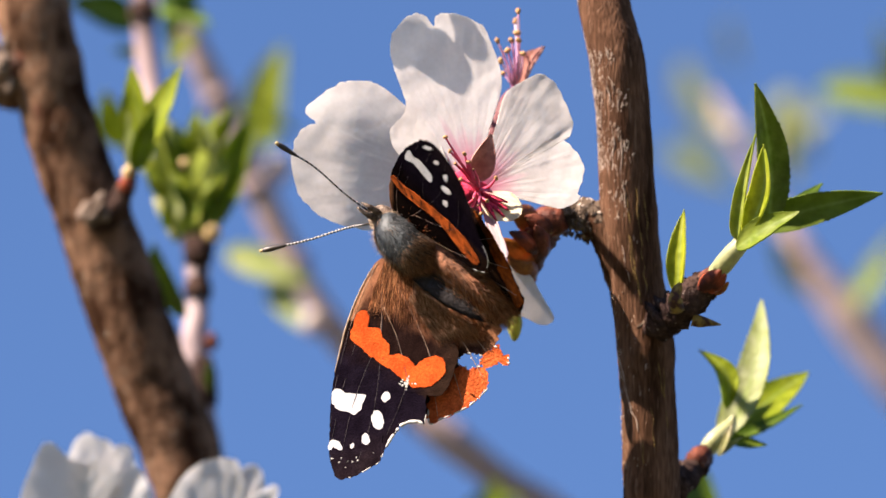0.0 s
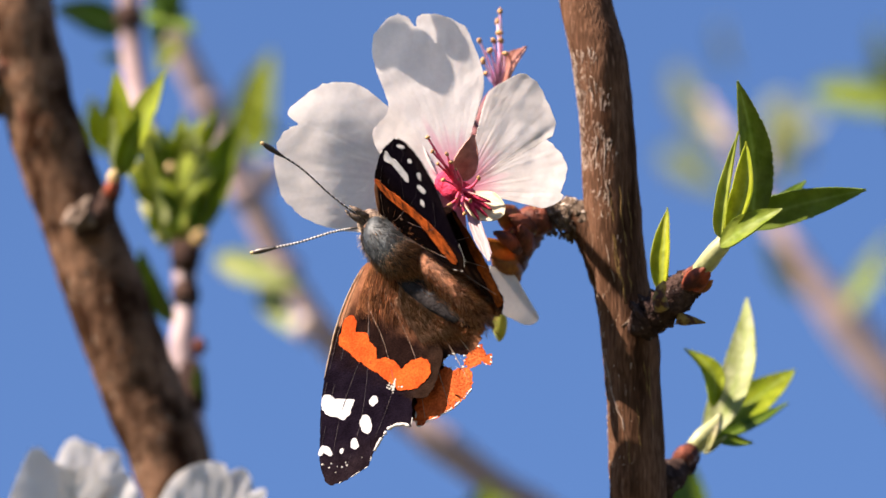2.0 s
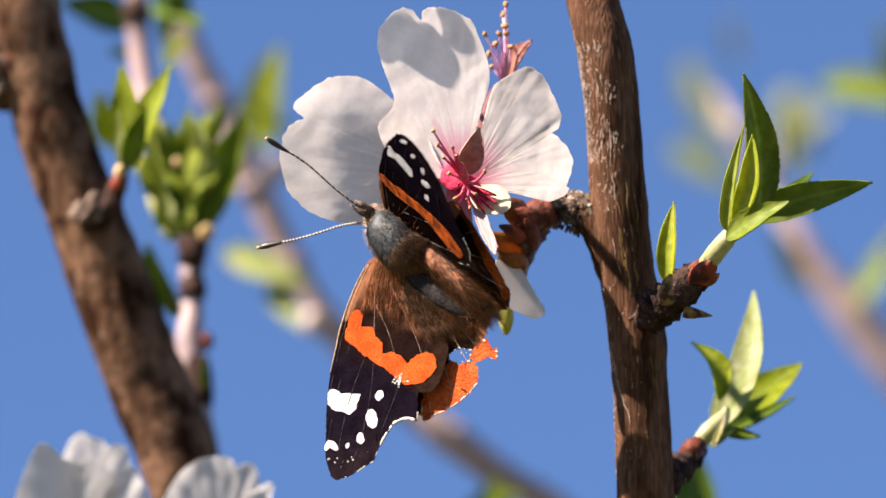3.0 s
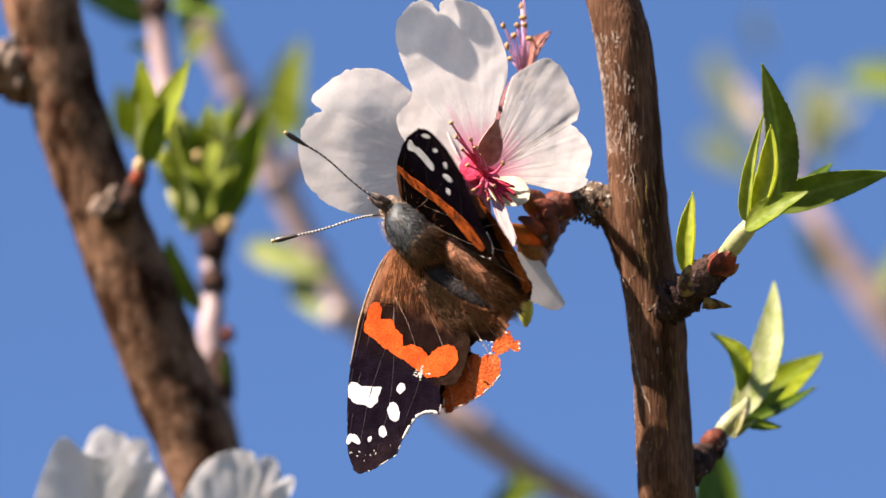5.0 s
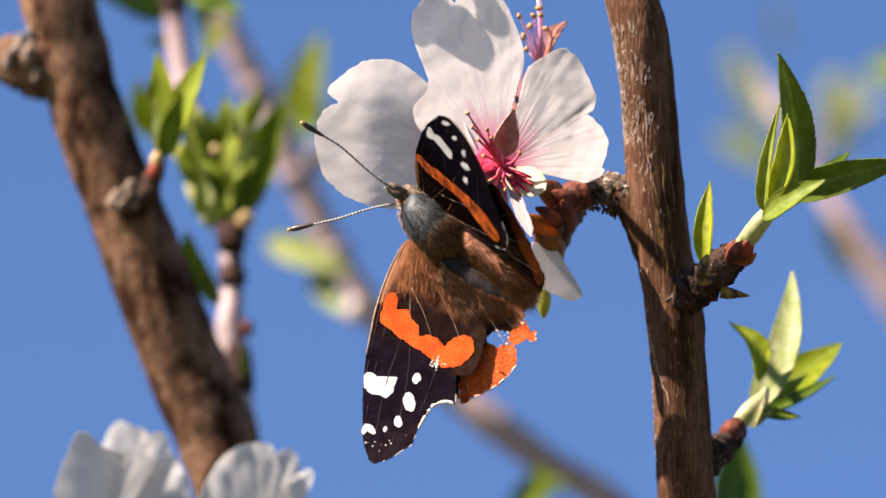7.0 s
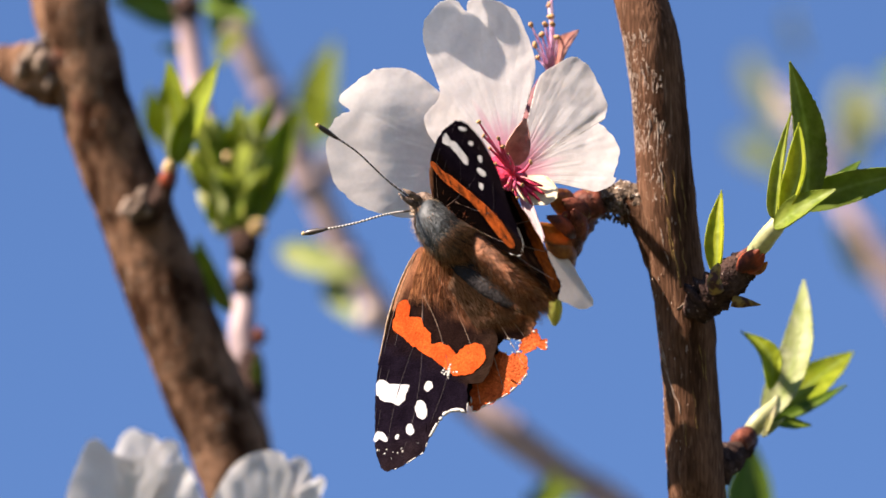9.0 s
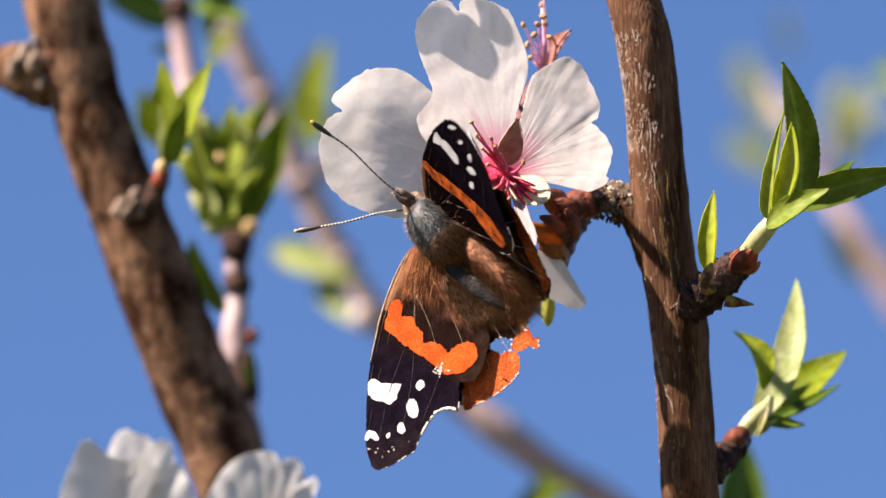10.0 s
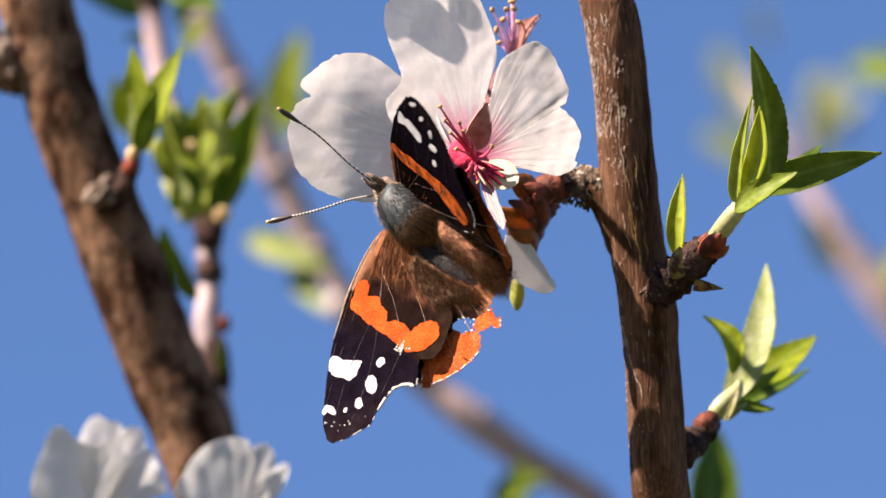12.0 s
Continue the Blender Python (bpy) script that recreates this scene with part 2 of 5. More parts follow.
# right border's orange with its shade mixed in; the dark flecks are its spots
OCHRE = material("shaded_orange_scales", (0.38, 0.088, 0.016), (0.15, 0.038, 0.010), 900, 0.7, 0.4, 4000, fine=0.3, spec=0.04, fleck=(0.03, 0.015, 0.01), fleck_scale=450, fleck_from=0.66)
WHITE = material("white_wing_scales", (0.58, 0.555, 0.56), (0.46, 0.43, 0.44), 1500, 0.6, 0.3, 5000, fine=0.08, spec=0.25)
VEIN = material("wing_vein", (0.44, 0.29, 0.20), (0.20, 0.12, 0.08), 800, 0.5)
VEIN_DARK = material("dark_wing_vein", (0.09, 0.07, 0.075), (0.03, 0.024, 0.026), 800, 0.6, spec=0.1)
FUR = material("brown_fur", (0.98, 0.46, 0.21), (0.14, 0.048, 0.022), 900, 0.6, fine=0.3, spec=0.2, through_light=0.55, strands=True, shade_between=(0.05, 0.65))
FUR_GREY = material("grey_brown_fur", (0.90, 0.54, 0.33), (0.24, 0.12, 0.07), 900, 0.6, fine=0.3, spec=0.2, through_light=0.5, strands=True, shade_between=(0.1, 0.8))
FUR_BEIGE = material("beige_fur", (0.80, 0.62, 0.46), (0.5, 0.34, 0.22), 900, 0.6, fine=0.3, spec=0.2, through_light=0.4)
FUR_OLIVE = material("olive_grey_fur", (0.62, 0.51, 0.37), (0.30, 0.23, 0.16), 900, 0.6, fine=0.3, spec=0.2, through_light=0.4)
THORAX = material("slate_thorax", (0.060, 0.068, 0.074), (0.020, 0.021, 0.023), 500, 0.5, 0.3, 2600, fine=0.3, spec=0.25)
FOLD = material("copper_brown_fold", (0.36, 0.155, 0.085), (0.10, 0.045, 0.026), 600, 0.8, 0.6, 2500, spec=0.1)
PALP = material("grey_brown_palp", (0.30, 0.22, 0.17), (0.06, 0.04, 0.032), 1500, 0.8, 0.6, 3000, spec=0.1)
FUR_SLATE = material("slate_fur", (0.55, 0.53, 0.53), (0.03, 0.027, 0.028), 700, 0.6, fine=0.3, spec=0.2, through_light=0.3, strands=True, shade_between=(0.0, 0.5))
ABDOMEN = material("dark_abdomen", (0.028, 0.023, 0.023), (0.012, 0.010, 0.011), 600, 0.8, 0.6, 2500, spec=0.1)
DARK = material("dark_shell", (0.02, 0.015, 0.013), (0.05, 0.03, 0.02), 900, 0.4)
PALE = material("pale_scales", (0.58, 0.55, 0.51), (0.46, 0.42, 0.38), 900, 0.6)
CREAM = material("cream_bud", (0.72, 0.52, 0.22), (0.6, 0.4, 0.16), 300, 0.6, through_light=0.2)
OLIVE = material("olive_leaf_bud", (0.50, 0.49, 0.08), (0.32, 0.34, 0.04), 250, 0.6, 0.3, 700, through_light=0.35)
BUD_GREEN = material("green_leaf_bud", (0.36, 0.43, 0.04), (0.22, 0.30, 0.02), 250, 0.6, 0.3, 700, through_light=0.35)
CREAM_GREEN = material("pale_yellow_bud_base", (0.62, 0.60, 0.24), (0.5, 0.5, 0.14), 250, 0.6, 0.2, 700, through_light=0.3)
RED_BARK = material("reddish_bark", (0.16, 0.055, 0.026), (0.035, 0.015, 0.009), 400, 0.75, 0.8, 1500, fine=0.3, spec=0.2)
GRASS = material("grass_ground", (0.04, 0.052, 0.018), (0.06, 0.055, 0.025), 0.7, 0.9, 0.0, 14, fine=0.35)
TRUNK = material("trunk_bark", (0.12, 0.085, 0.065), (0.06, 0.045, 0.038), 25, 0.85, 0.8, 90, stretch=(1, 1, 0.3), fine=0.35)

# ---- ground and trunk, below the view ----
gm = bpy.data.meshes.new("ground")
gm.from_pydata([(-600, -600, 0), (600, -600, 0), (600, 600, 0), (-600, 600, 0)], [], [(0, 1, 2, 3)])
gm.materials.append(GRASS)
tagged(new("ground", gm), "sunlit spring grass under the almond tree", "ground", kind="structure")

trunk = thing("tree_trunk", from_world(0.1, 0.97, 0.0), "grey-brown almond tree trunk standing in the grass", "tree trunk")
part("bole", tube([from_world(*p) for p in ((0.1, 0.97, -0.02), (0.11, 0.96, 0.3), (0.09, 0.93, 0.7), (0.1, 0.9, 1.02))], [0.07, 0.055, 0.05, 0.045], 8, 20, 0.12, 25), TRUNK, trunk)
FORK = from_world(0.1, 0.9, 0.98)


def down(p, r):
    """The rest of a limb from p to the fork of the trunk: points and radii."""
    steps = (0.015, 0.04, 0.09, 0.18, 0.35, 0.65, 1.0)
    return [p.lerp(FORK, k) + Vector((0, 0.03, 0)) * math.sin(math.pi * k) for k in steps], [r * UNIT * (1 - k) + 0.016 * k for k in steps]


def branch(name, label, points, radii, mat, rough=0.10, grain=220, seed=0.0, origin=None, group=""):
    ob = thing(name, points[-1] if origin is None else origin, label, "branch", group)
    part("wood", tube(points, radii, 10, 20, rough, grain, seed), mat, ob)
    return ob


def ring_of(p, q, r, seed=0.0):
    """A wrinkled collar round a twig between p and q."""
    return tube([p, p.lerp(q, 0.5), q], [r * 0.9, r * 1.12, r * 0.9], 3, 12, 0.16, 900, seed)


F = Vector
# ---- branches ----
main_points = [at(1050, -330, 12), at(1056, -150, 6), at(1068, 0, 2), at(1091, 100, 0), at(1103, 200, 0), at(1109, 300, 0), at(1114, 400, 0), at(1126, 500, 0), at(1141, 600, 0), at(1147, 700, 0), at(1151, 800, 0), at(1154, 890, 0),
               at(1160, 1000, 4)] + down(at(1160, 1000, 4), 54)[0]
main_radii = [r * UNIT for r in (38, 43, 46, 49, 48, 49, 51, 49, 51, 49, 50, 51, 52)] + down(FORK, 54)[1]
main_branch = branch("branch", "upright reddish-brown almond branch with streaked bark", main_points, main_radii, BARK, 0.045, 260)

RIDGE_TAN = material("tan_bark_ridge", (0.24, 0.155, 0.055), (0.13, 0.08, 0.035), 900, 0.8, 0.5, 2500, fine=0.3, spec=0.04)
RIDGE_PALE = material("pale_bark_ridge", (0.50, 0.40, 0.33), (0.22, 0.14, 0.10), 900, 0.8, 0.5, 2500, fine=0.3, spec=0.04)


def ridge(x, y, x2, y2, r, mat, label):
    """A thin raised line of cracked bark along the face of the upright branch, from (x, y) to (x2, y2) of the plan."""
    pts = []
    for k in range(6):
        f = k / 5
        py = y + (y2 - y) * f
        px = x + (x2 - x) * f + rng.uniform(-2.2, 2.2)
        i = max(j for j in range(12) if (0, -150, 0, 100, 200, 300, 400, 500, 600, 700, 800, 890)[j] <= py or j == 2)
        g = (py - (-330, -150, 0, 100, 200, 300, 400, 500, 600, 700, 800, 890)[i]) / 100
        mid = main_points[i].lerp(main_points[i + 1], g)
        off = at(px, py).x - mid.x
        rad = main_radii[i] * (1 - g) + main_radii[i + 1] * g
        pts.append(Vector((mid.x + off, mid.y - math.sqrt(max(0.04 * rad * rad, rad * rad - off * off)) + 0.00006, at(px, py).z)))
    part("bark_ridge", tube(pts, [0.7 * r * UNIT * q for q in (0.3, 0.9, 1, 0.8, 1, 0.3)], 3, 6, 0.3, 1500, x), mat, main_branch, label)


for q in ((1110, 352, 1118, 450, 2.6), (1118, 445, 1136, 540, 2.6), (1124, 330, 1134, 440, 2.4), (1133, 440, 1144, 520, 2.4), (1140, 340, 1146, 430, 2.0), (1106, 380, 1124, 500, 1.8),
          (1160, 610, 1172, 700, 1.6), (1172, 650, 1180, 760, 1.8), (1150, 705, 1158, 800, 1.6), (1136, 770, 1142, 870, 1.8), (1166, 780, 1172, 875, 1.6)):
    ridge(*q, RIDGE_TAN, "tan crack in the bark")
for q in ((1052, 8, 1062, 60, 1.8), (1066, 40, 1076, 110, 2.0), (1080, 90, 1086, 170, 2.2), (1072, 130, 1080, 200, 1.8), (1090, 170, 1094, 250, 2.2), (1082, 230, 1086, 300, 2.0), (1098, 240, 1100, 330, 2.4), (1072, 270, 1076, 320, 1.8), (1102, 320, 1104, 372, 2.4), (1092, 100, 1096, 150, 1.6),
          (1094, 620, 1116, 720, 2.4), (1112, 705, 1130, 765, 2.2), (1100, 430, 1112, 500, 1.6)):
    ridge(*q, RIDGE_PALE, "pale raised crack in the bark")

grains, r_ = [], random.Random(77)
for _ in range(2300):
    y = r_.uniform(-20, 390) if r_.random() < 0.92 else r_.uniform(345, 880)
    i = max(j for j in range(12) if (-330, -150, 0, 100, 200, 300, 400, 500, 600, 700, 800, 890)[j] <= y)
    y0, y1 = (-330, -150, 0, 100, 200, 300, 400, 500, 600, 700, 800, 890, 1000)[i:i + 2]
    g = (y - y0) / (y1 - y0)
    mid, rad = main_points[i].lerp(main_points[i + 1], g), main_radii[i] * (1 - g) + main_radii[i + 1] * g
    turn = -1.8 + 1.9 * r_.random() ** 1.6 + 0.25 * math.sin(y * 0.05)
    # extra pale grains on the left rim stand for the sunlight along it
    if r_.random() < 0.4:
        turn = r_.uniform(-1.75, -1.05)
    d = Vector((math.sin(turn), -math.cos(turn), 0))
    size = r_.uniform(0.4, 1.25) * UNIT
    grains.append(lump(mid + d * (rad * 1.0), (Vector((0.1, 0, 1)) * size * r_.uniform(1.5, 6.0), Vector((math.cos(turn), math.sin(turn), 0)) * size, d * size * 0.5), 0.4, 2500, 4, 6, seed=y))
part("bark_grain", join(*grains), RIDGE_PALE, main_branch, "pale raised bark grains, crowded on the left to brighten its lit rim", kind="stuff")

left_points = [at(40, -330, 76), at(46, -120, 73), at(61, 30, 71), at(76, 110, 71), at(101, 200, 71), at(132, 300, 71), at(171, 400, 71), at(208, 500, 71), at(242, 600, 71), at(278, 700, 71), at(318, 800, 71), at(348, 890, 71),
               at(400, 1050, 74)] + down(at(400, 1050, 74), 62)[0]
left_radii = [r * UNIT for r in (64, 68, 72, 73, 71, 72, 73, 75, 76, 75, 74, 70, 66)] + down(FORK, 62)[1]
left_branch = branch("branch", "thick leaning brown almond branch with a broken side stub", left_points, left_radii, BARK_GREY, 0.08, 160, 3.0)
part("stub", tube([at(66, 158, 74), at(22, 146, 72), at(-10, 134, 72), at(-42, 122, 73), at(-70, 112, 75), at(-92, 108, 76)], [r * UNIT for r in (48, 52, 50, 40, 28, 16)], 8, 18, 0.30, 420, 2), BARK_GREY, left_branch, "knobbly side stub")
for x, y, r in ((30, 92, 28), (8, 116, 26), (-12, 98, 22), (22, 146, 22), (-34, 122, 18), (44, 124, 20), (12, 74, 18)):
    part("knot", lump(at(x, y, 68.2), (F((0.2, 0, 1)) * r * 1.2 * UNIT, F((1, 0, -0.2)) * r * 0.55 * UNIT, F((0, r * 0.8 * UNIT, 0))), 0.6, 500, seed=x), KNOB, left_branch, "pale grey bark knob")
part("bark_scar", lump(at(28, 120, 67.5), (F((0, 0, 26 * UNIT)), F((13 * UNIT, 0, 0)), F((0, 12 * UNIT, 0))), 0.4, 400, seed=4), RED_BARK, left_branch, "reddish bark scar")
for x, y, h, w in ((40, 20, 70, 24), (52, 110, 60, 22), (74, 190, 60, 20), (104, 262, 52, 16)):
    part("bark_patch", lump(at(x, y, 71 - 4.0), (F((0.3, 0, -1)).normalized() * h * UNIT, F((1, 0, 0.3)).normalized() * w * UNIT, F((0, 11 * UNIT, 0))), 0.5, 350, 14, 18, seed=x), RED_BARK, left_branch, "dark reddish bark patch")
for x, y, r in ((152, 372, 18), (166, 384, 17), (180, 370, 16), (194, 378, 14), (204, 362, 13), (176, 356, 11)):
    part("knot", lump(at(x, y, 66 - 2.6), (F((0.6, 0, 1)) * r * UNIT, F((1, 0, -0.6)) * r * 0.6 * UNIT, F((0, 2.6 * r * 0.07 * UNIT * 10, 0))), 0.9, 420, 14, 16, seed=x), KNOB, left_branch, "grey bark knob")
part("bud_scale", lump(at(226, 306, 60), (F((0.3, 0, 1)) * 15 * UNIT, F((1, 0, -0.3)) * 11 * UNIT, F((0, 11 * UNIT, 0))), 0.2, 600), CREAM, left_branch, "cream bud scale")
part("bud_scale", lump(at(222, 326, 60), (F((0.3, 0, 1)) * 18 * UNIT, F((1, 0, -0.3)) * 12 * UNIT, F((0, 12 * UNIT, 0))), 0.2, 600), RUST, left_branch, "rust-red bud scale")
part("spur", tube([at(165, 395, 68), at(205, 372, 64), at(222, 335, 62), at(232, 300, 62)], [r * UNIT for r in (30, 26, 18, 14)], 6, 14, 0.3, 500, 5), SPUR, left_branch, "dark wrinkled spur")

twig = branch("twig", "pale lilac twig with dark knots, out of focus", [at(352, 425, 112), at(350, 470, 110), at(350, 540, 107), at(344, 610, 104), at(352, 680, 102), at(372, 800, 100), at(400, 1000, 100)] + down(at(400, 1000, 100), 28)[0],
              [r * UNIT for r in (22, 24, 22, 26, 22, 24, 26)] + down(FORK, 28)[1], TWIG, 0.12, 200, 6.0)
for y, r, h in ((440, 28, 26), (514, 26, 14), (680, 29, 44)):
    back = 0.0 if y < 600 else 5.0
    part("knot", ring_of(at(352 + back * 0.4, y - h, 108 - back), at(350 + back * 2, y + h, 106 - back), r * UNIT, y), SPUR, twig, "dark ringed knot")

back_twig = branch("twig", "pale pink twig among green leaves, out of focus", [at(246, -160, 152), at(250, -90, 150), at(254, 20, 148), at(258, 90, 146), at(268, 170, 140), at(300, 290, 128), at(346, 424, 113)],
                   [r * UNIT for r in (20, 21, 22, 23, 22, 20, 18)], TWIG_PALE, 0.1, 150, 8.0)
part("knot", ring_of(at(256, 40, 147), at(252, 2, 148), 27 * UNIT, 3), SPUR, back_twig, "dark ringed knot")
part("bud", lump(at(375, 606, 103), (F((0, 0, 20 * UNIT)), F((13 * UNIT, 0, 0)), F((0, 13 * UNIT, 0))), 0.25, 400), BUD, twig, "small side bud")
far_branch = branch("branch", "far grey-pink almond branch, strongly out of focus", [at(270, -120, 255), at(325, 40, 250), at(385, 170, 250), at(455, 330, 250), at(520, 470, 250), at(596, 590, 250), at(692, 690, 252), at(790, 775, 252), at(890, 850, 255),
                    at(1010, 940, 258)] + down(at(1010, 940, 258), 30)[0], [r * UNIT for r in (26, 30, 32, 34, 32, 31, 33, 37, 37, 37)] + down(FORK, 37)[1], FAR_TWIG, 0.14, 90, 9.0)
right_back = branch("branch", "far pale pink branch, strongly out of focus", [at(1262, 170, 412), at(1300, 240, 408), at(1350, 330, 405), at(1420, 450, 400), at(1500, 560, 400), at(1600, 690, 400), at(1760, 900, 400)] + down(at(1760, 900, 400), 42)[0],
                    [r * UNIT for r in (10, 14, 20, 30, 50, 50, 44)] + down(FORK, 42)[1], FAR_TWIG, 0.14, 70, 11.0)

for ob, spots in ((far_branch, ((385, 170, 250, 36), (455, 330, 250, 38), (520, 470, 250, 36), (700, 690, 252, 33), (800, 775, 252, 34))), (right_back, ((1350, 320, 405, 24), (1420, 450, 400, 30), (1600, 690, 400, 44)))):
    for x, y, d, r in spots:
        part("knot", ring_of(at(x - 8, y - 14, d), at(x + 8, y + 14, d), r * UNIT, x), TWIG, ob, "raised knot")


# ---- leaves ----
FAINT = (0.27, 0.29, 0.15)
GOLD, PALE_YELLOW = (0.40, 0.45, 0.015), (0.50, 0.52, 0.23)
GREEN, LIME, PALE_GREEN, DEEP = (0.24, 0.32, 0.02), (0.42, 0.48, 0.03), (0.58, 0.61, 0.30), (0.13, 0.21, 0.018)


def leaf(base, tip, width, facing=(0, -1, 0), bend=0.0, fold=0.3, tone=GREEN, arc=0.0, belly=0.75, teeth=0.016, rows=44, cols=11, seed=0):
    """A pointed, finely toothed leaf from base to tip with its midrib; facing: where its upper side looks; bend, fold and curl shape it."""
    ax = tip - base
    length = ax.length
    a = ax.normalized()
    f = Vector(facing)
    f = (f - a * f.dot(a)).normalized()
    s = a.cross(f)
    grid, tones = [], []
    for i in range(rows + 1):
        l = i / rows
        w = width * (math.sin(math.pi * min(1, l ** belly * 0.985 + 0.012)) ** 0.8) + 0.0002 * (1 - l)
        row = []
        for k in range(cols):
            u = -1 + 2 * k / (cols - 1)
            ws = w * (1 + (teeth * (1 if i % 2 else -1) * (0.4 + 2.0 * abs(noise.noise(Vector((i * 0.7, u, seed))))) if abs(u) == 1 else 0))
            ang = fold * abs(u)
            p = base + a * length * l + s * arc * length * math.sin(math.pi * l) + s * ws * u * math.cos(ang) + f * (ws * abs(u) * math.sin(ang) + bend * length * math.sin(math.pi * l) - 0.06 * width * abs(math.sin(9 * l + seed)) * u * u)
            row.append(p)
            rib = math.exp(-(u / 0.10) ** 2)
            side = 0.12 * max(0, math.sin(26 * (l - 0.25 * abs(u))))
            v = 0.85 + 0.25 * noise.noise(p * 300 + Vector((seed, 0, 0)))
            tones.append(tuple(min(0.9, c * (v + side) * (1 - 0.5 * rib) + 0.5 * rib * q) for c, q in zip(tone, (0.45, 0.55, 0.18))))
        grid.append(row)
    return skin(grid, 0.00018, tones)


def shoot(name, origin, label, leaves, group=""):
    ob = thing(name, origin, label, "leaf shoot", group)
    for i, (b, t, w, kw) in enumerate(leaves):
        part("leaf", leaf(b, t, w * UNIT, seed=i, **kw), LEAF, ob)
    return ob


# upper shoot on the upright branch
part("side_spur", tube([at(1150, 588, 0), at(1172, 568, -4), at(1205, 545, -8), at(1245, 508, -9), at(1272, 488, -9)], [r * UNIT for r in (30, 31, 30, 28, 20)], 7, 18, 0.30, 700, 4), SPUR, main_branch, "dark scaly side spur")
for k in range(6):
    f = k / 6
    p, q = at(1160 + 95 * f, 572 - 72 * f, -6 - 3 * f), at(1172 + 95 * f, 563 - 72 * f, -6 - 3 * f)
    part("bud_scar", ring_of(p, q, (35 - 8 * f) * UNIT, k * 3.1), SPUR, main_branch, "raised ring scar")
part("bud", tube([at(1225, 566, -9), at(1245, 570, -9), at(1276, 575, -9)], [12 * UNIT, 9.5 * UNIT, 1.2 * UNIT], 5, 10, 0.15, 900, 2), SPOTTED, main_branch, "small pointed spotted bud")
part("bud", tube([at(1198, 548, -11), at(1195, 528, -12), at(1200, 510, -12), at(1204, 500, -12)], [14 * UNIT, 12 * UNIT, 8 * UNIT, 2 * UNIT], 5, 10, 0.2, 900, 3), SPOTTED, main_branch, "spotted leaf-base bud")
for b, t, w, face, m in (((1236, 512, -11), (1276, 478, -12.5), 15, (-0.5, -0.9, 0.1), RUST), ((1250, 520, -10), (1284, 486, -12.5), 14, (0.2, -1, -0.2), RUST), ((1262, 522, -9.5), (1288, 500, -11.5), 11, (0.6, -0.8, -0.3), AMBER), ((1230, 508, -10), (1256, 476, -11), 12, (-0.8, -0.6, 0.4), BUD)):
    part("bud_scale", leaf(at(*b), at(*t), w * UNIT, face, 0.15, -0.6, teeth=0.0, rows=14, cols=9, seed=w), m, main_branch, "papery bud scale")

upper = shoot("leaf_shoot", at(1265, 490, -9), "fresh green almond leaf shoot opening from an amber bud", [
    (at(1200, 520, -8), at(1211, 372, -6), 23, dict(facing=(-0.55, -0.9, 0.1), fold=0.65, tone=(0.54, 0.56, 0.04), bend=0.02)),
    (at(1358, 412, -8), at(1336, 148, -12), 37, dict(facing=(0.55, -0.85, -0.05), fold=0.35, tone=(0.24, 0.30, 0.05), bend=-0.03, arc=0.085, teeth=0.05)),
    (at(1305, 425, -14), at(1338, 238, -18), 17, dict(facing=(-0.8, -0.9, 0), fold=0.6, tone=(0.50, 0.55, 0.10), bend=0.03, belly=0.55)),
    (at(1318, 420, -18), at(1352, 256, -20), 27, dict(facing=(-0.5, -0.9, 0.3), fold=0.7, tone=(0.52, 0.55, 0.05), bend=-0.03, arc=0.10, belly=0.9, teeth=0.03)),
    (at(1330, 400, -4), at(1562, 342, -8), 29, dict(facing=(0.2, -0.9, -0.1), fold=0.25, tone=(0.25, 0.33, 0.05), bend=0.02, arc=-0.02, teeth=0.03)),
    (at(1395, 378, 0), at(1455, 326, 4), 13, dict(facing=(-0.3, -0.8, 0.4), fold=0.2, tone=DEEP)),
    (at(1305, 440, -18), at(1415, 376, -22), 25, dict(facing=(-0.3, -0.9, 0.5), fold=0.4, tone=(0.34, 0.41, 0.06), bend=0.06, teeth=0.04)),
])
part("stalk", tube([at(1258, 495, -10), at(1285, 462, -12), at(1315, 425, -13), at(1325, 405, -13)], [15 * UNIT, 17 * UNIT, 14 * UNIT, 6 * UNIT], 6, 14, 0.08, 500), material("pale_stalk", (0.52, 0.52, 0.27), (0.40, 0.40, 0.17), 200, 0.45, 0.2, 900, through_light=0.25), upper, "pale green stalk")
STALK = bpy.data.materials["pale_stalk"]

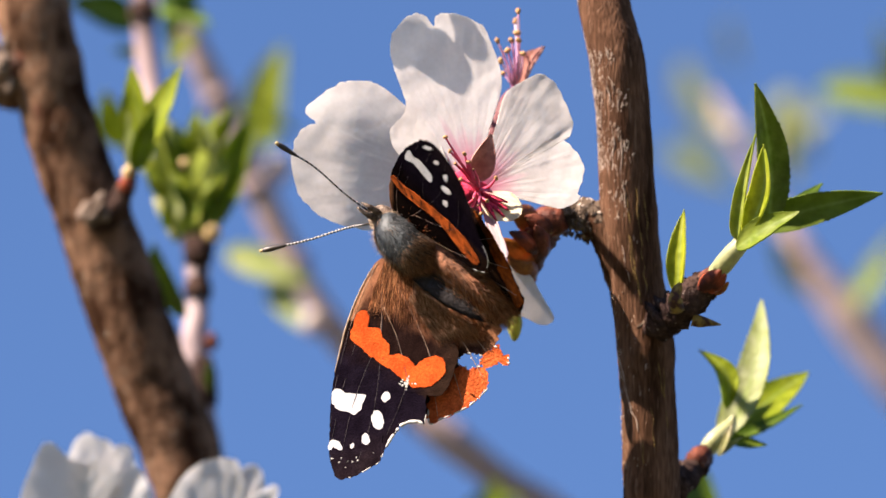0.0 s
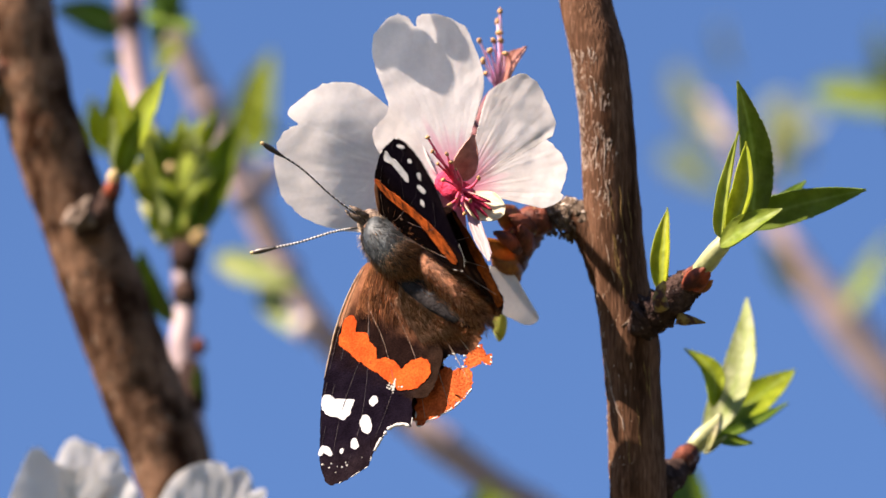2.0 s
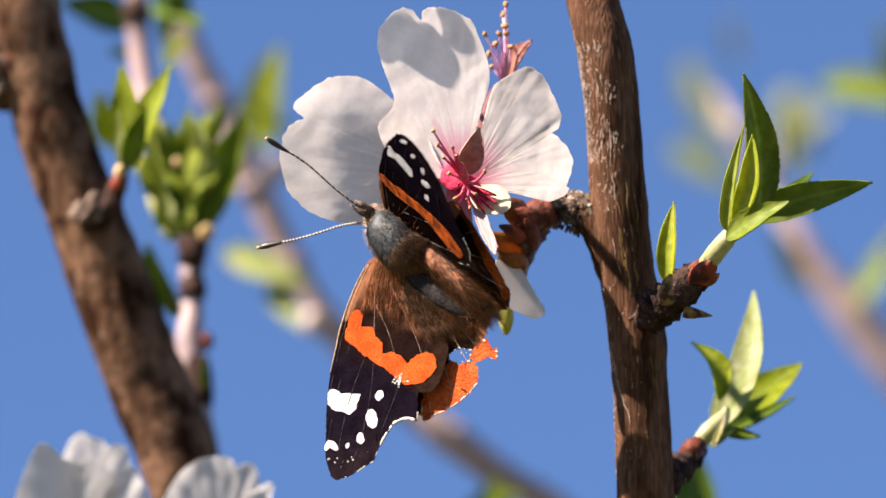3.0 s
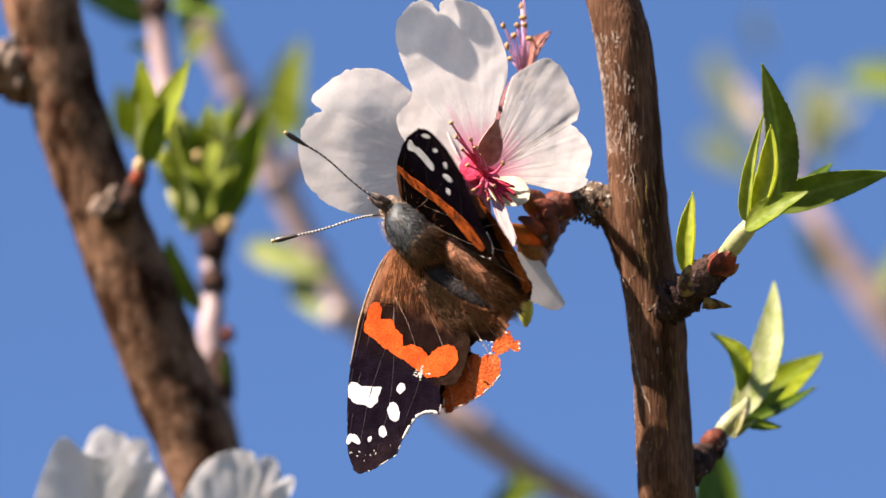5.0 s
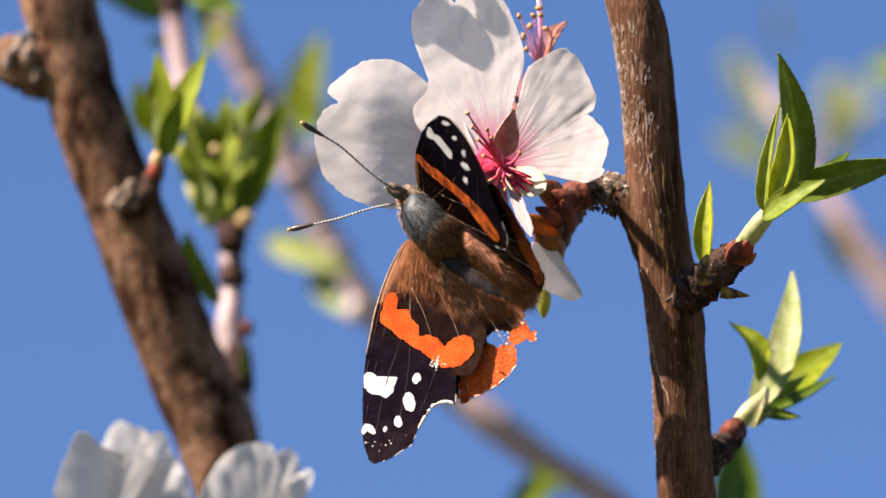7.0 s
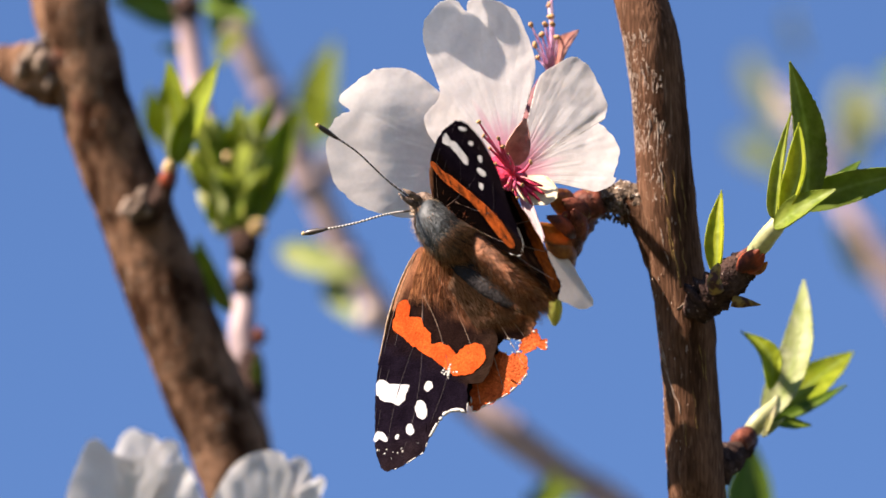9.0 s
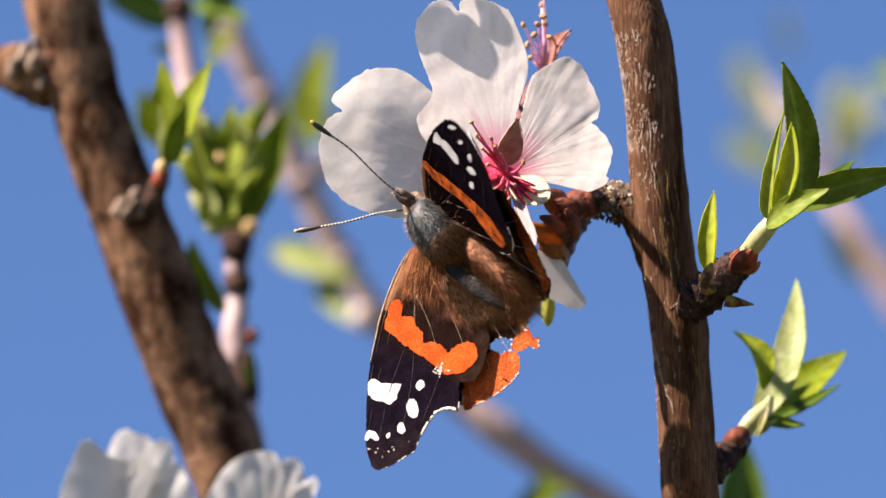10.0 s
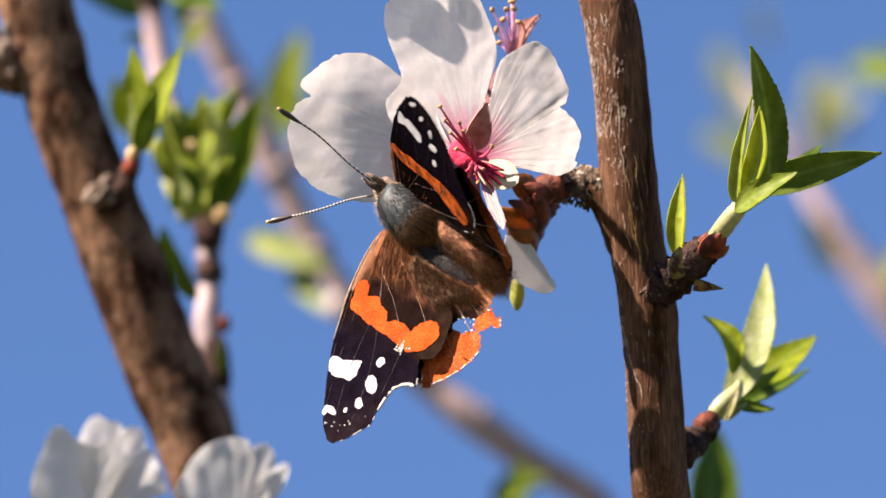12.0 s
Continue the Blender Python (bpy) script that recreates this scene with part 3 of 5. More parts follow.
# lower shoot
part("side_spur", tube([at(1180, 860, 2), at(1208, 845, 8), at(1232, 825, 13), at(1250, 800, 14)], [r * UNIT for r in (36, 28, 23, 16)], 7, 16, 0.42, 700, 7), SPUR, main_branch, "dark scaly side spur")
part("bud_scale", tube([at(1228, 818, 11), at(1242, 806, 12), at(1252, 796, 13)], [18 * UNIT, 19 * UNIT, 13 * UNIT], 5, 12, 0.12, 900, 6), BUD, main_branch, "red-brown bud scale")
lower = shoot("leaf_shoot", at(1245, 805, 14), "pale green almond leaf shoot with folded young leaves", [
    (at(1292, 768, 16), at(1348, 532, 24), 32, dict(teeth=0.04, facing=(-0.3, -0.9, 0.25), fold=0.3, tone=(0.62, 0.64, 0.36), bend=0.03, arc=0.07, belly=0.66)),
    (at(1288, 722, 14), at(1236, 620, 16), 20, dict(facing=(0.1, -0.9, 0.4), fold=0.4, tone=LIME, bend=0.06, arc=0.2)),
    (at(1278, 800, 11), at(1298, 748, 12), 7, dict(facing=(-0.5, -0.9, 0.3), fold=0.5, tone=(0.62, 0.54, 0.38))),
    (at(1270, 806, 11), at(1312, 774, 12), 6, dict(facing=(0.1, -0.9, 0.5), fold=0.5, tone=(0.66, 0.64, 0.42))),
    (at(1290, 770, 22), at(1430, 660, 33), 36, dict(facing=(-0.2, -0.9, 0.4), fold=0.25, tone=LIME, bend=0.03)),
    (at(1285, 785, 18), at(1418, 718, 26), 17, dict(facing=(-0.1, -0.6, 0.8), fold=0.4, tone=DEEP, bend=-0.04)),
    (at(1285, 780, 14), at(1356, 788, 16), 16, dict(facing=(0, -0.7, 0.7), fold=0.4, tone=GREEN, bend=-0.05)),
    (at(1275, 785, 22), at(1312, 650, 26), 14, dict(facing=(-0.6, -0.8, 0.3), fold=0.5, tone=PALE_GREEN, bend=0.05)),
])
part("stalk", tube([at(1242, 808, 13), at(1265, 780, 13), at(1290, 755, 14), at(1300, 735, 14)], [14 * UNIT, 17 * UNIT, 13 * UNIT, 4 * UNIT], 6, 14, 0.08, 500), STALK, lower, "pale green stalk")
part("leaf", leaf(at(1215, 1000, 110), at(1240, 812, 120), 56 * UNIT, (0.35, -1, 0.0), tone=DEEP), LEAF, shoot("leaf_shoot", at(1200, 1000, 40), "green leaf beside the branch, out of focus", []))

# shoot on the left branch, and the bud cluster behind it
shoot("leaf_shoot", at(232, 300, 62), "small bright green leaf shoot on a dark spur", [
    (at(246, 300, 62), at(232, 118, 58), 42, dict(facing=(-0.6, -0.8, 0.3), fold=0.3, tone=LIME, arc=0.06)),
    (at(250, 285, 60), at(322, 120, 52), 38, dict(facing=(-0.6, -0.8, 0.35), fold=0.35, tone=(0.50, 0.55, 0.07))),
    (at(232, 300, 60), at(228, 200, 58), 11, dict(facing=(-0.5, -0.9, 0.2), fold=0.2, tone=PALE_GREEN)),
    (at(240, 300, 58), at(275, 190, 54), 22, dict(facing=(-0.1, -1, 0), fold=0.4, tone=GREEN)),
])
cluster = shoot("leaf_shoot", at(350, 420, 112), "out-of-focus cluster of green leaf buds on a lilac twig", [
    (at(350, 415, 112), at(447, 208, 104), 44, dict(facing=(0.0, -0.9, 0.2), fold=0.3, tone=(0.33, 0.43, 0.04))),
    (at(340, 410, 110), at(300, 215, 112), 40, dict(facing=(0.4, -0.9, 0), fold=0.4, tone=LIME)),
    (at(340, 400, 106), at(352, 205, 112), 38, dict(facing=(-0.2, -0.9, 0.2), fold=0.4, tone=LIME)),
    (at(335, 410, 102), at(258, 280, 104), 30, dict(facing=(0.5, -0.9, 0.2), fold=0.4, tone=LIME)),
    (at(335, 415, 98), at(330, 290, 96), 34, dict(facing=(-0.3, -1, 0), fold=0.5, tone=(0.52, 0.56, 0.12))),
    (at(330, 420, 98), at(285, 345, 98), 24, dict(facing=(0.3, -0.9, 0.3), fold=0.5, tone=PALE_GREEN)),
    (at(350, 415, 100), at(380, 300, 98), 26, dict(facing=(-0.5, -0.9, 0.1), fold=0.5, tone=GREEN)),
    (at(345, 340, 101), at(350, 188, 98), 20, dict(facing=(-0.7, -0.7, 0.2), fold=0.5, tone=(0.52, 0.56, 0.12))),
    (at(360, 345, 101), at(392, 205, 99), 21, dict(facing=(0.7, -0.7, 0), fold=0.4, tone=DEEP)),
    (at(305, 335, 100), at(270, 205, 98), 19, dict(facing=(-0.6, -0.8, 0.3), fold=0.5, tone=(0.52, 0.56, 0.12))),
    (at(318, 330, 99), at(318, 218, 97), 17, dict(facing=(0.6, -0.8, 0), fold=0.5, tone=DEEP)),
    (at(322, 410, 95), at(306, 305, 94), 18, dict(facing=(-0.7, -0.8, 0.3), fold=0.5, tone=PALE_GREEN)),
    (at(355, 400, 95), at(400, 285, 94), 17, dict(facing=(0.6, -0.8, 0.2), fold=0.5, tone=DEEP)),
])
part("bud", lump(at(376, 414, 106), (F((0, 0, 17 * UNIT)), F((17 * UNIT, 0, 0)), F((0, 17 * UNIT, 0))), 0.1), CREAM, cluster, "cream round bud")
for x, y, d, rx, rz, tilt, m in ((298, 252, 104, 24, 44, 10, OLIVE), (372, 238, 108, 12, 34, -14, OLIVE), (330, 360, 99, 22, 52, 6, BUD_GREEN), (270, 300, 106, 20, 30, 30, OLIVE), (290, 372, 99, 13, 36, 30, CREAM_GREEN), (306, 404, 99, 13, 32, 24, CREAM_GREEN), (350, 398, 99, 11, 24, -10, OLIVE)):
    c_, s_ = math.cos(radians(tilt)), math.sin(radians(tilt))
    part("leaf_bud", lump(at(x, y, d), (F((-s_, 0, c_)) * rz * UNIT, F((c_, 0, s_)) * rx * UNIT, F((0, rx * UNIT, 0))), 0.2, 300, seed=x), m, cluster)
r_ = random.Random(5)
for i in range(22):
    x, y = r_.uniform(275, 385), r_.uniform(250, 410)
    turn = radians(r_.uniform(-50, 45))
    size = r_.uniform(45, 85)
    p = at(x, y, r_.uniform(90, 100))
    tone = r_.choice((LIME, GOLD, GREEN, PALE_GREEN, PALE_GREEN, DEEP, LIME))
    part("leaf", leaf(p, p + Vector((math.sin(turn), r_.uniform(-0.3, 0.1), math.cos(turn))) * size * UNIT, r_.uniform(11, 18) * UNIT, (r_.uniform(-0.9, 0.5), -0.8, r_.uniform(-0.1, 0.5)), 0.08, 0.5, tone, rows=12, cols=7, seed=i), LEAF, cluster)
part("bud", lump(at(326, 290, 96), (F((0, 0, 11 * UNIT)), F((10 * UNIT, 0, 0)), F((0, 10 * UNIT, 0))), 0.1), CREAM, cluster, "cream round bud")


def far_leaf(x0, y0, x1, y1, d, w, tone, face=(-0.3, -0.9, 0.32)):
    ob = thing("leaf", at(x0, y0, d), "young yellow-green leaf, strongly out of focus", "leaf", "soft leaves")
    part("blade", leaf(at(x0, y0, d), at(x1, y1, d - 8), w * UNIT, face, 0.03, 0.3, tone, rows=12, cols=5), LEAF, ob)


# beside the lilac twig and the leaning branch
SHADY = (0.75, -0.65, -0.1)
for spec in ((300, 520, 272, 430, 100, 26, DEEP), (322, 560, 292, 470, 100, 24, DEEP), (368, 720, 372, 640, 104, 14, DEEP), (222, 262, 186, 160, 160, 40, LIME), (240, 40, 118, 2, 170, 42, DEEP), (262, 20, 372, 48, 165, 46, DEEP, SHADY), (330, 40, 300, -40, 168, 40, DEEP, SHADY), (300, 70, 290, -40, 175, 34, DEEP, SHADY), (262, 110, 200, 90, 170, 22, GREEN), (300, 110, 350, 60, 200, 30, (0.26, 0.27, 0.03))):
    far_leaf(*spec)
# on the far branch
for spec in ((462, 262, 502, 80, 282, 64, (0.30, 0.34, 0.012), (-0.45, -0.8, 0.4)), (520, 236, 405, 200, 278, 46, GOLD, (-0.6, -0.7, 0.5)), (400, 446, 545, 502, 240, 36, (0.42, 0.44, 0.18)), (484, 496, 530, 580, 240, 32, PALE_YELLOW), (850, 960, 880, 850, 240, 44, GREEN), (820, 920, 920, 880, 240, 36, GREEN)):
    far_leaf(*spec)
# far behind, beyond the upright branch
branch("twig", "thin far twig with pale leaves, strongly out of focus", [at(1350, 330, 405), at(1372, 260, 490), at(1395, 230, 545), at(1408, 210, 562)], [r * UNIT for r in (12, 11, 10, 8)], TWIG_PALE, 0.1, 90, 12.0, origin=at(1350, 330, 405))
for spec in ((1450, 156, 1670, 196, 408, 50, (0.25, 0.32, 0.02)), (1640, 250, 1560, 40, 408, 46, LIME), (1660, 180, 1540, 150, 400, 40, GREEN), (1180, 258, 1300, 335, 540, 46, (0.20, 0.23, 0.13)), (1205, 110, 1270, 260, 560, 44, (0.21, 0.23, 0.16)), (1400, 330, 1405, 160, 440, 40, FAINT), (1262, 200, 1330, 270, 430, 30, (0.42, 0.36, 0.24)), (1310, 120, 1290, 30, 520, 40, (0.36, 0.38, 0.27)), (1352, 262, 1466, 205, 560, 60, (0.42, 0.43, 0.24)), (1376, 165, 1440, 285, 560, 54, (0.42, 0.43, 0.24)), (1510, 548, 1596, 410, 402, 30, (0.32, 0.36, 0.08)), (1440, 480, 1360, 420, 405, 34, LIME), (1430, 520, 1375, 430, 405, 34, LIME), (1500, 560, 1580, 470, 400, 36, LIME)):
    far_leaf(*spec, face=(-0.6, -0.7, 0.5))


def far_bud(x, y, d, r, label="pale pink flower bud, strongly out of focus"):
    ob = thing("flower_bud", at(x, y, d), label, "flower bud", "soft buds")
    part("petals", lump(at(x, y, d), (F((0, 0, r * UNIT * 1.2)), F((r * UNIT, 0, 0)), F((0, r * UNIT, 0))), 0.25, 150), PINKBUD, ob)


PINKBUD = material("pale_pink_bud", (0.72, 0.62, 0.56), (0.62, 0.48, 0.42), 200, 0.6, through_light=0.25)
for spec in ((553, 570, 248, 26), (492, 300, 255, 30), (1300, 232, 405, 20)):
    far_bud(*spec)


# ---- blossoms ----
def petal(base, tip, width, facing=(0, -1, 0), cup=0.15, notch=0.12, ruffle=0.02, pink=1.0, seed=0, rows=30, cols=57, taper=0.75, spread=0.28, lobes=0.03, crinkle=0.5, waves=2.6, ribs=0.003, white=(0.80, 0.75, 0.72)):
    """A broad petal, narrow at its claw, notched at its tip, cupped and ruffled; facing: where its inner side looks."""
    ax = tip - base
    length = ax.length
    a = ax.normalized()
    f = Vector(facing)
    f = (f - a * f.dot(a)).normalized()
    s = a.cross(f)
    grid, tones = [], []
    for i in range(rows + 1):
        l = i / rows
        g = 0.15 + 0.85 * math.sin(math.pi / 2 * l ** taper)
        g *= 1 - 0.10 * l ** 5
        row = []
        for k in range(cols):
            u = -1 + 2 * k / (cols - 1)
            dip = notch * math.exp(-(u / 0.13) ** 2) * l ** 4
            edge = (lobes * noise.noise(Vector((u * 2.3, l * 2, seed * 3.7))) + 0.012 * noise.noise(Vector((u * 9, 1.3, seed * 2.9)))) * l
            al = l * (1 - spread * u * u * l - 0.10 * u ** 8 * l - dip + edge)
            wave = ruffle * l * (noise.noise(Vector((u * waves, l * 2.2, seed * 1.9))) + crinkle * noise.noise(Vector((u * 6, l * 4, seed * 2.3))))
            wave += ribs * min(1.0, 3 * l) * (0.6 * noise.noise(Vector((u * 13, l * 3.0, seed * 4.1))) + 0.5 * noise.noise(Vector((u * 27, l * 4.5, seed * 5.3))))
            crease = -0.02 * math.exp(-(u / 0.08) ** 2) * (1 - l)
            p = base + a * length * al + s * width * g * u + f * length * (cup * (u * u * g * 0.8 + l * l * 0.6) + wave + crease)
            row.append(p)
            streak = 0.5 + 0.5 * noise.noise(Vector((u * 9, l * 1.5, seed)))
            q = pink * max(0.0, 1 - l / (0.24 + 0.36 * streak)) ** 1.2
            tones.append(tuple(w_ * (1 - q) + p_ * q for w_, p_ in zip(white, (0.72, 0.11, 0.26))))
        grid.append(row)
    return skin(grid, 0.00012, tones)


def stamen(blossom, points, r=2.2, head=7, skin_=FILAMENT):
    fil = part("stamen", tube(points, [r * UNIT] * (len(points) - 1) + [r * 0.7 * UNIT], 4, 6), skin_, blossom)
    e = points[-1]
    d = Vector((rng.uniform(-1, 1), rng.uniform(-1, 1), rng.uniform(-1, 1))).normalized()
    o = d.orthogonal().normalized()
    part("anther", lump(e, (d * head * UNIT, o * head * 0.7 * UNIT, d.cross(o) * head * 0.7 * UNIT), 0.2, 2500, 6, 8), ANTHER, fil)


def bloom(x, y, d):
    """A place of the plan for the open blossom, which stands before its branch."""
    return at(x, y, d - 8.5)


def fan_petal(cx, cy, rim, shape, seed=0, pink=1.0, pink_reach=0.34, ruffle=0.25, ribs=0.03, rows=34, n=7, shift=Vector((0, 0, 0)), white=(0.95, 0.90, 0.875)):
    """A petal spread from its claw at (cx, cy) of the plan; rim: (degrees from upright, reach in plan steps); shape: depth in millimetres over (right, up) of the claw; ruffle and ribs: height of its waves in millimetres."""
    edge = spline(rim, n)
    grid, tones = [], []
    for i in range(rows + 1):
        l = (i / rows) ** 0.8
        row = []
        for k, q in enumerate(edge):
            a = radians(q[0])
            r = q[1] * l * (1 + 0.012 * l ** 4 * noise.noise(Vector((k * 0.31, seed * 7.1, 0))))
            dx, dz = math.sin(a) * r, math.cos(a) * r
            big = noise.noise(Vector((dx * 0.018, dz * 0.018, seed * 1.9))) + 0.4 * noise.noise(Vector((dx * 0.045, dz * 0.045, seed * 2.3)))
            fine = noise.noise(Vector((a * 13, l * 2.2, seed * 4.1))) + 0.7 * noise.noise(Vector((a * 29, l * 3.5, seed * 5.3))) + 0.5 * noise.noise(Vector((dx * 0.16, dz * 0.16, seed)))
            row.append(at(cx + dx, cy - dz, shape(dx, dz) + ruffle * l * big + ribs * min(1.0, 3 * l) * fine) + shift)
            streak = 0.5 + 0.5 * noise.noise(Vector((a * 9, l * 1.5, seed)))
            f = pink * max(0.0, 1 - l / (pink_reach * (0.6 + 0.8 * streak))) ** 1.1
            tones.append(tuple(w * (1 - f) + p * f for w, p in zip(white, (0.86, 0.12, 0.36))))
        grid.append(row)
    return skin(grid, 0.00009, tones)


HEART = bloom(848, 335, -4)
blossom = thing("blossom", HEART, "open white almond blossom with a pink centre and red-brown calyx", "blossom", "blossoms")


def soft(x):
    return math.log1p(math.exp(x))


def left_shape(dx, dz):
    u = max(0.0, -dx)
    claw = min(1.0, u / 75)
    return -12.5 + 3.1 * claw * claw * (3 - 2 * claw) + 0.30 * soft((u - 208) / 15) - 0.0085 * dz + 0.28 * soft((dz - 118) / 15)


def top_shape(dx, dz):
    return -12.7 + 0.0125 * dz - 0.0035 * dx


def right_shape(dx, dz):
    along, off = 0.819 * dx + 0.574 * dz, -0.574 * dx + 0.819 * dz
    bend = math.sqrt(off * off + 100) - 10
    return -13 - 0.012 * along + (-0.017 if off < 0 else 0.006) * bend


LEFT_RIM = ((-173, 96), (-150, 105), (-133, 127), (-123, 158), (-115, 191), (-109, 222), (-104, 248), (-99, 267), (-94, 283), (-88, 292), (-82, 299), (-77, 300), (-72, 296), (-69, 286), (-67, 274), (-66, 290), (-65, 300), (-62, 299), (-56, 287), (-50, 276), (-47, 265), (-41, 238), (-38, 214), (-36, 187), (-34, 162), (-30, 135), (-26, 84), (-26, 28))
TOP_RIM = ((-100, 30), (-86, 82), (-70, 142), (-62, 167), (-57, 174), (-50, 171), (-44, 174), (-40.5, 185), (-38, 206), (-35, 245), (-33, 270), (-30, 292), (-26, 307), (-22, 314), (-19, 315), (-16, 305), (-15, 289), (-14, 285), (-13, 299), (-10, 303), (-6, 298), (-1, 288), (4, 273), (7, 249), (11, 221), (15, 191), (17, 164), (17, 128), (18, 76), (29, 25))
RIGHT_RIM = ((13, 46), (15, 114), (15, 161), (16, 180), (20, 198), (26, 225), (30, 232), (37, 229), (44, 217), (54, 205), (58, 193), (60, 181), (55, 175), (55, 167), (61, 175), (68, 183), (77, 190), (85, 183), (92, 175), (95, 179), (101, 161), (104, 141), (102, 107), (102, 72), (108, 38), (120, 16))
HANG_RIM = ((-172, 35), (-188, 76), (-197, 94), (-203, 104), (-210, 121), (-217, 129), (-223, 125), (-227, 99), (-234, 71), (-245, 52), (-255, 31))
part("petal", fan_petal(812, 325, LEFT_RIM, left_shape, 1, ruffle=0.16, ribs=0.012), PETAL, blossom)
part("petal", fan_petal(838, 322, TOP_RIM, top_shape, 2, ruffle=0.22, ribs=0.02), PETAL, blossom)
part("petal", fan_petal(848, 335, RIGHT_RIM, right_shape, 3, ruffle=0.25, ribs=0.03, pink_reach=0.42), PETAL, blossom)
part("petal", fan_petal(895, 470, HANG_RIM, lambda dx, dz: -5 + 0.03 * dx, 4, pink=0.0, ruffle=0.2, ribs=0.01), PETAL, blossom)
for b, t, w, kw in (
        ((856, 356, -4), (901, 466, -12), 13, dict(facing=(-0.6, -0.9, 0.4), cup=0.05, notch=0.0, ruffle=0.03, seed=6, taper=0.6, white=(0.70, 0.56, 0.58))),
        ((838, 352, -1), (752, 500, 6), 92, dict(facing=(-0.1, -1, 0.3), cup=0.1, notch=0.1, ruffle=0.04, seed=5))):
    part("petal", petal(bloom(*b), bloom(*t), w * UNIT, **kw), PETAL, blossom)
part("receptacle", tube([bloom(812, 318, -4.5), bloom(828, 330, -6), bloom(845, 344, -6), bloom(872, 356, 1), bloom(905, 374, 4)], [r * UNIT for r in (17, 20, 21, 19, 14)], 5, 14, 0.25, 900), CRIMSON, blossom, "crimson flower cup")
for b, t, w in (((842, 320, -6.5), (869, 238, -8.5), 23),):
    part("sepal", leaf(bloom(*b), bloom(*t), w * UNIT, (0.2, -1, 0.2), 0.08, 0.4, (0.42, 0.16, 0.12), teeth=0.02, rows=14, cols=7), SEPAL, blossom)
striped = part("petal", petal(bloom(848, 346, -9), bloom(922, 382, -13), 31 * UNIT, (-0.25, -1, 0.45), 0.03, 0.0, 0.03, seed=9, pink=1.0, white=(0.90, 0.78, 0.56)), PETAL, blossom, "small cream petal with crimson stripes")
for ex, ey in ((898, 358), (900, 372), (893, 384), (878, 390)):
    p, q = bloom(852, 344, -9.6), bloom(ex, ey, -12.4)
    part("stripe", tube([p, p.lerp(q, 0.5) + Vector((0, -0.0004, 0)), q], [3.5 * UNIT, 5.0 * UNIT, 1.8 * UNIT], 4, 6), CRIMSON, striped)
for ex, ey, d in ((788, 243, -15), (822, 273, -14), (806, 290, -13), (838, 300, -14), (862, 356, -14), (838, 352, -15), (826, 362, -14), (870, 340, -13), (815, 318, -14), (852, 378, -12), (829, 287, -14), (796, 268, -15), (842, 318, -13), (878, 316, -13), (830, 378, -14), (846, 364, -15)):
    mid = bloom((846 + ex) / 2 + rng.uniform(-5, 5), (338 + ey) / 2 + rng.uniform(-4, 4), (d - 9) / 2 - 1)
    stamen(blossom, [bloom(844, 338, -8), mid, bloom(ex, ey, d)], 2.8, 5 if (ex + ey) % 3 == 0 or ex < 825 else 2.6)

behind = thing("blossom", at(930, 180, 12), "almond blossom past its prime, bare pink stamens in a brown calyx", "blossom", "blossoms")
part("sepal", leaf(at(925, 165, 6), at(964, 84, 2), 33 * UNIT, (-0.8, -0.75, 0.5), 0.1, 0.5, (0.60, 0.27, 0.16), teeth=0.02, rows=14, cols=7), SEPAL, behind)
part("calyx", tube([at(914, 168, 5), at(890, 205, 4), at(873, 245, 2), at(866, 320, 2)], [r * UNIT for r in (19, 21, 18, 12)], 5, 12, 0.12, 600), DARK_RED, behind)
for ex, ey in ((917, 20), (912, 38), (905, 72), (918, 72), (880, 72), (886, 108), (915, 58), (898, 90), (925, 95), (890, 130)):
    stamen(behind, [at(908, 165, 5), at((908 + ex) / 2 + 5, (165 + ey) / 2, 3), at(ex, ey, 2 + rng.uniform(-3, 3))], 2.8, 7, FILAMENT_PALE)

# flowering spur that carries both blossoms
part("flower_spur", tube([at(1085, 402, 1), at(1045, 386, 1), at(1010, 382, 1), at(975, 388, 1), at(945, 400, 2)], [r * UNIT for r in (42, 31, 27, 25, 24)], 8, 18, 0.3, 700, 12), SPUR_GREY, main_branch, "wrinkled grey-brown flowering spur")
part("spur_collar", tube([at(1120, 500, 1), at(1106, 455, 0.5), at(1088, 424, 0.5), at(1066, 402, 0.5), at(1040, 388, 1)], [r * UNIT for r in (44, 46, 41, 34, 26)], 8, 20, 0.08, 400, 13), BARK, main_branch, "bark swelling where the spur leaves the branch")
part("spur_end", tube([at(1000, 386, -1), at(964, 398, 0), at(946, 432, 1), at(938, 470, 2), at(944, 500, 3)], [r * UNIT for r in (22, 34, 34, 23, 5)], 7, 16, 0.22, 600, 14), BUD, main_branch, "red-brown scaly bud base")
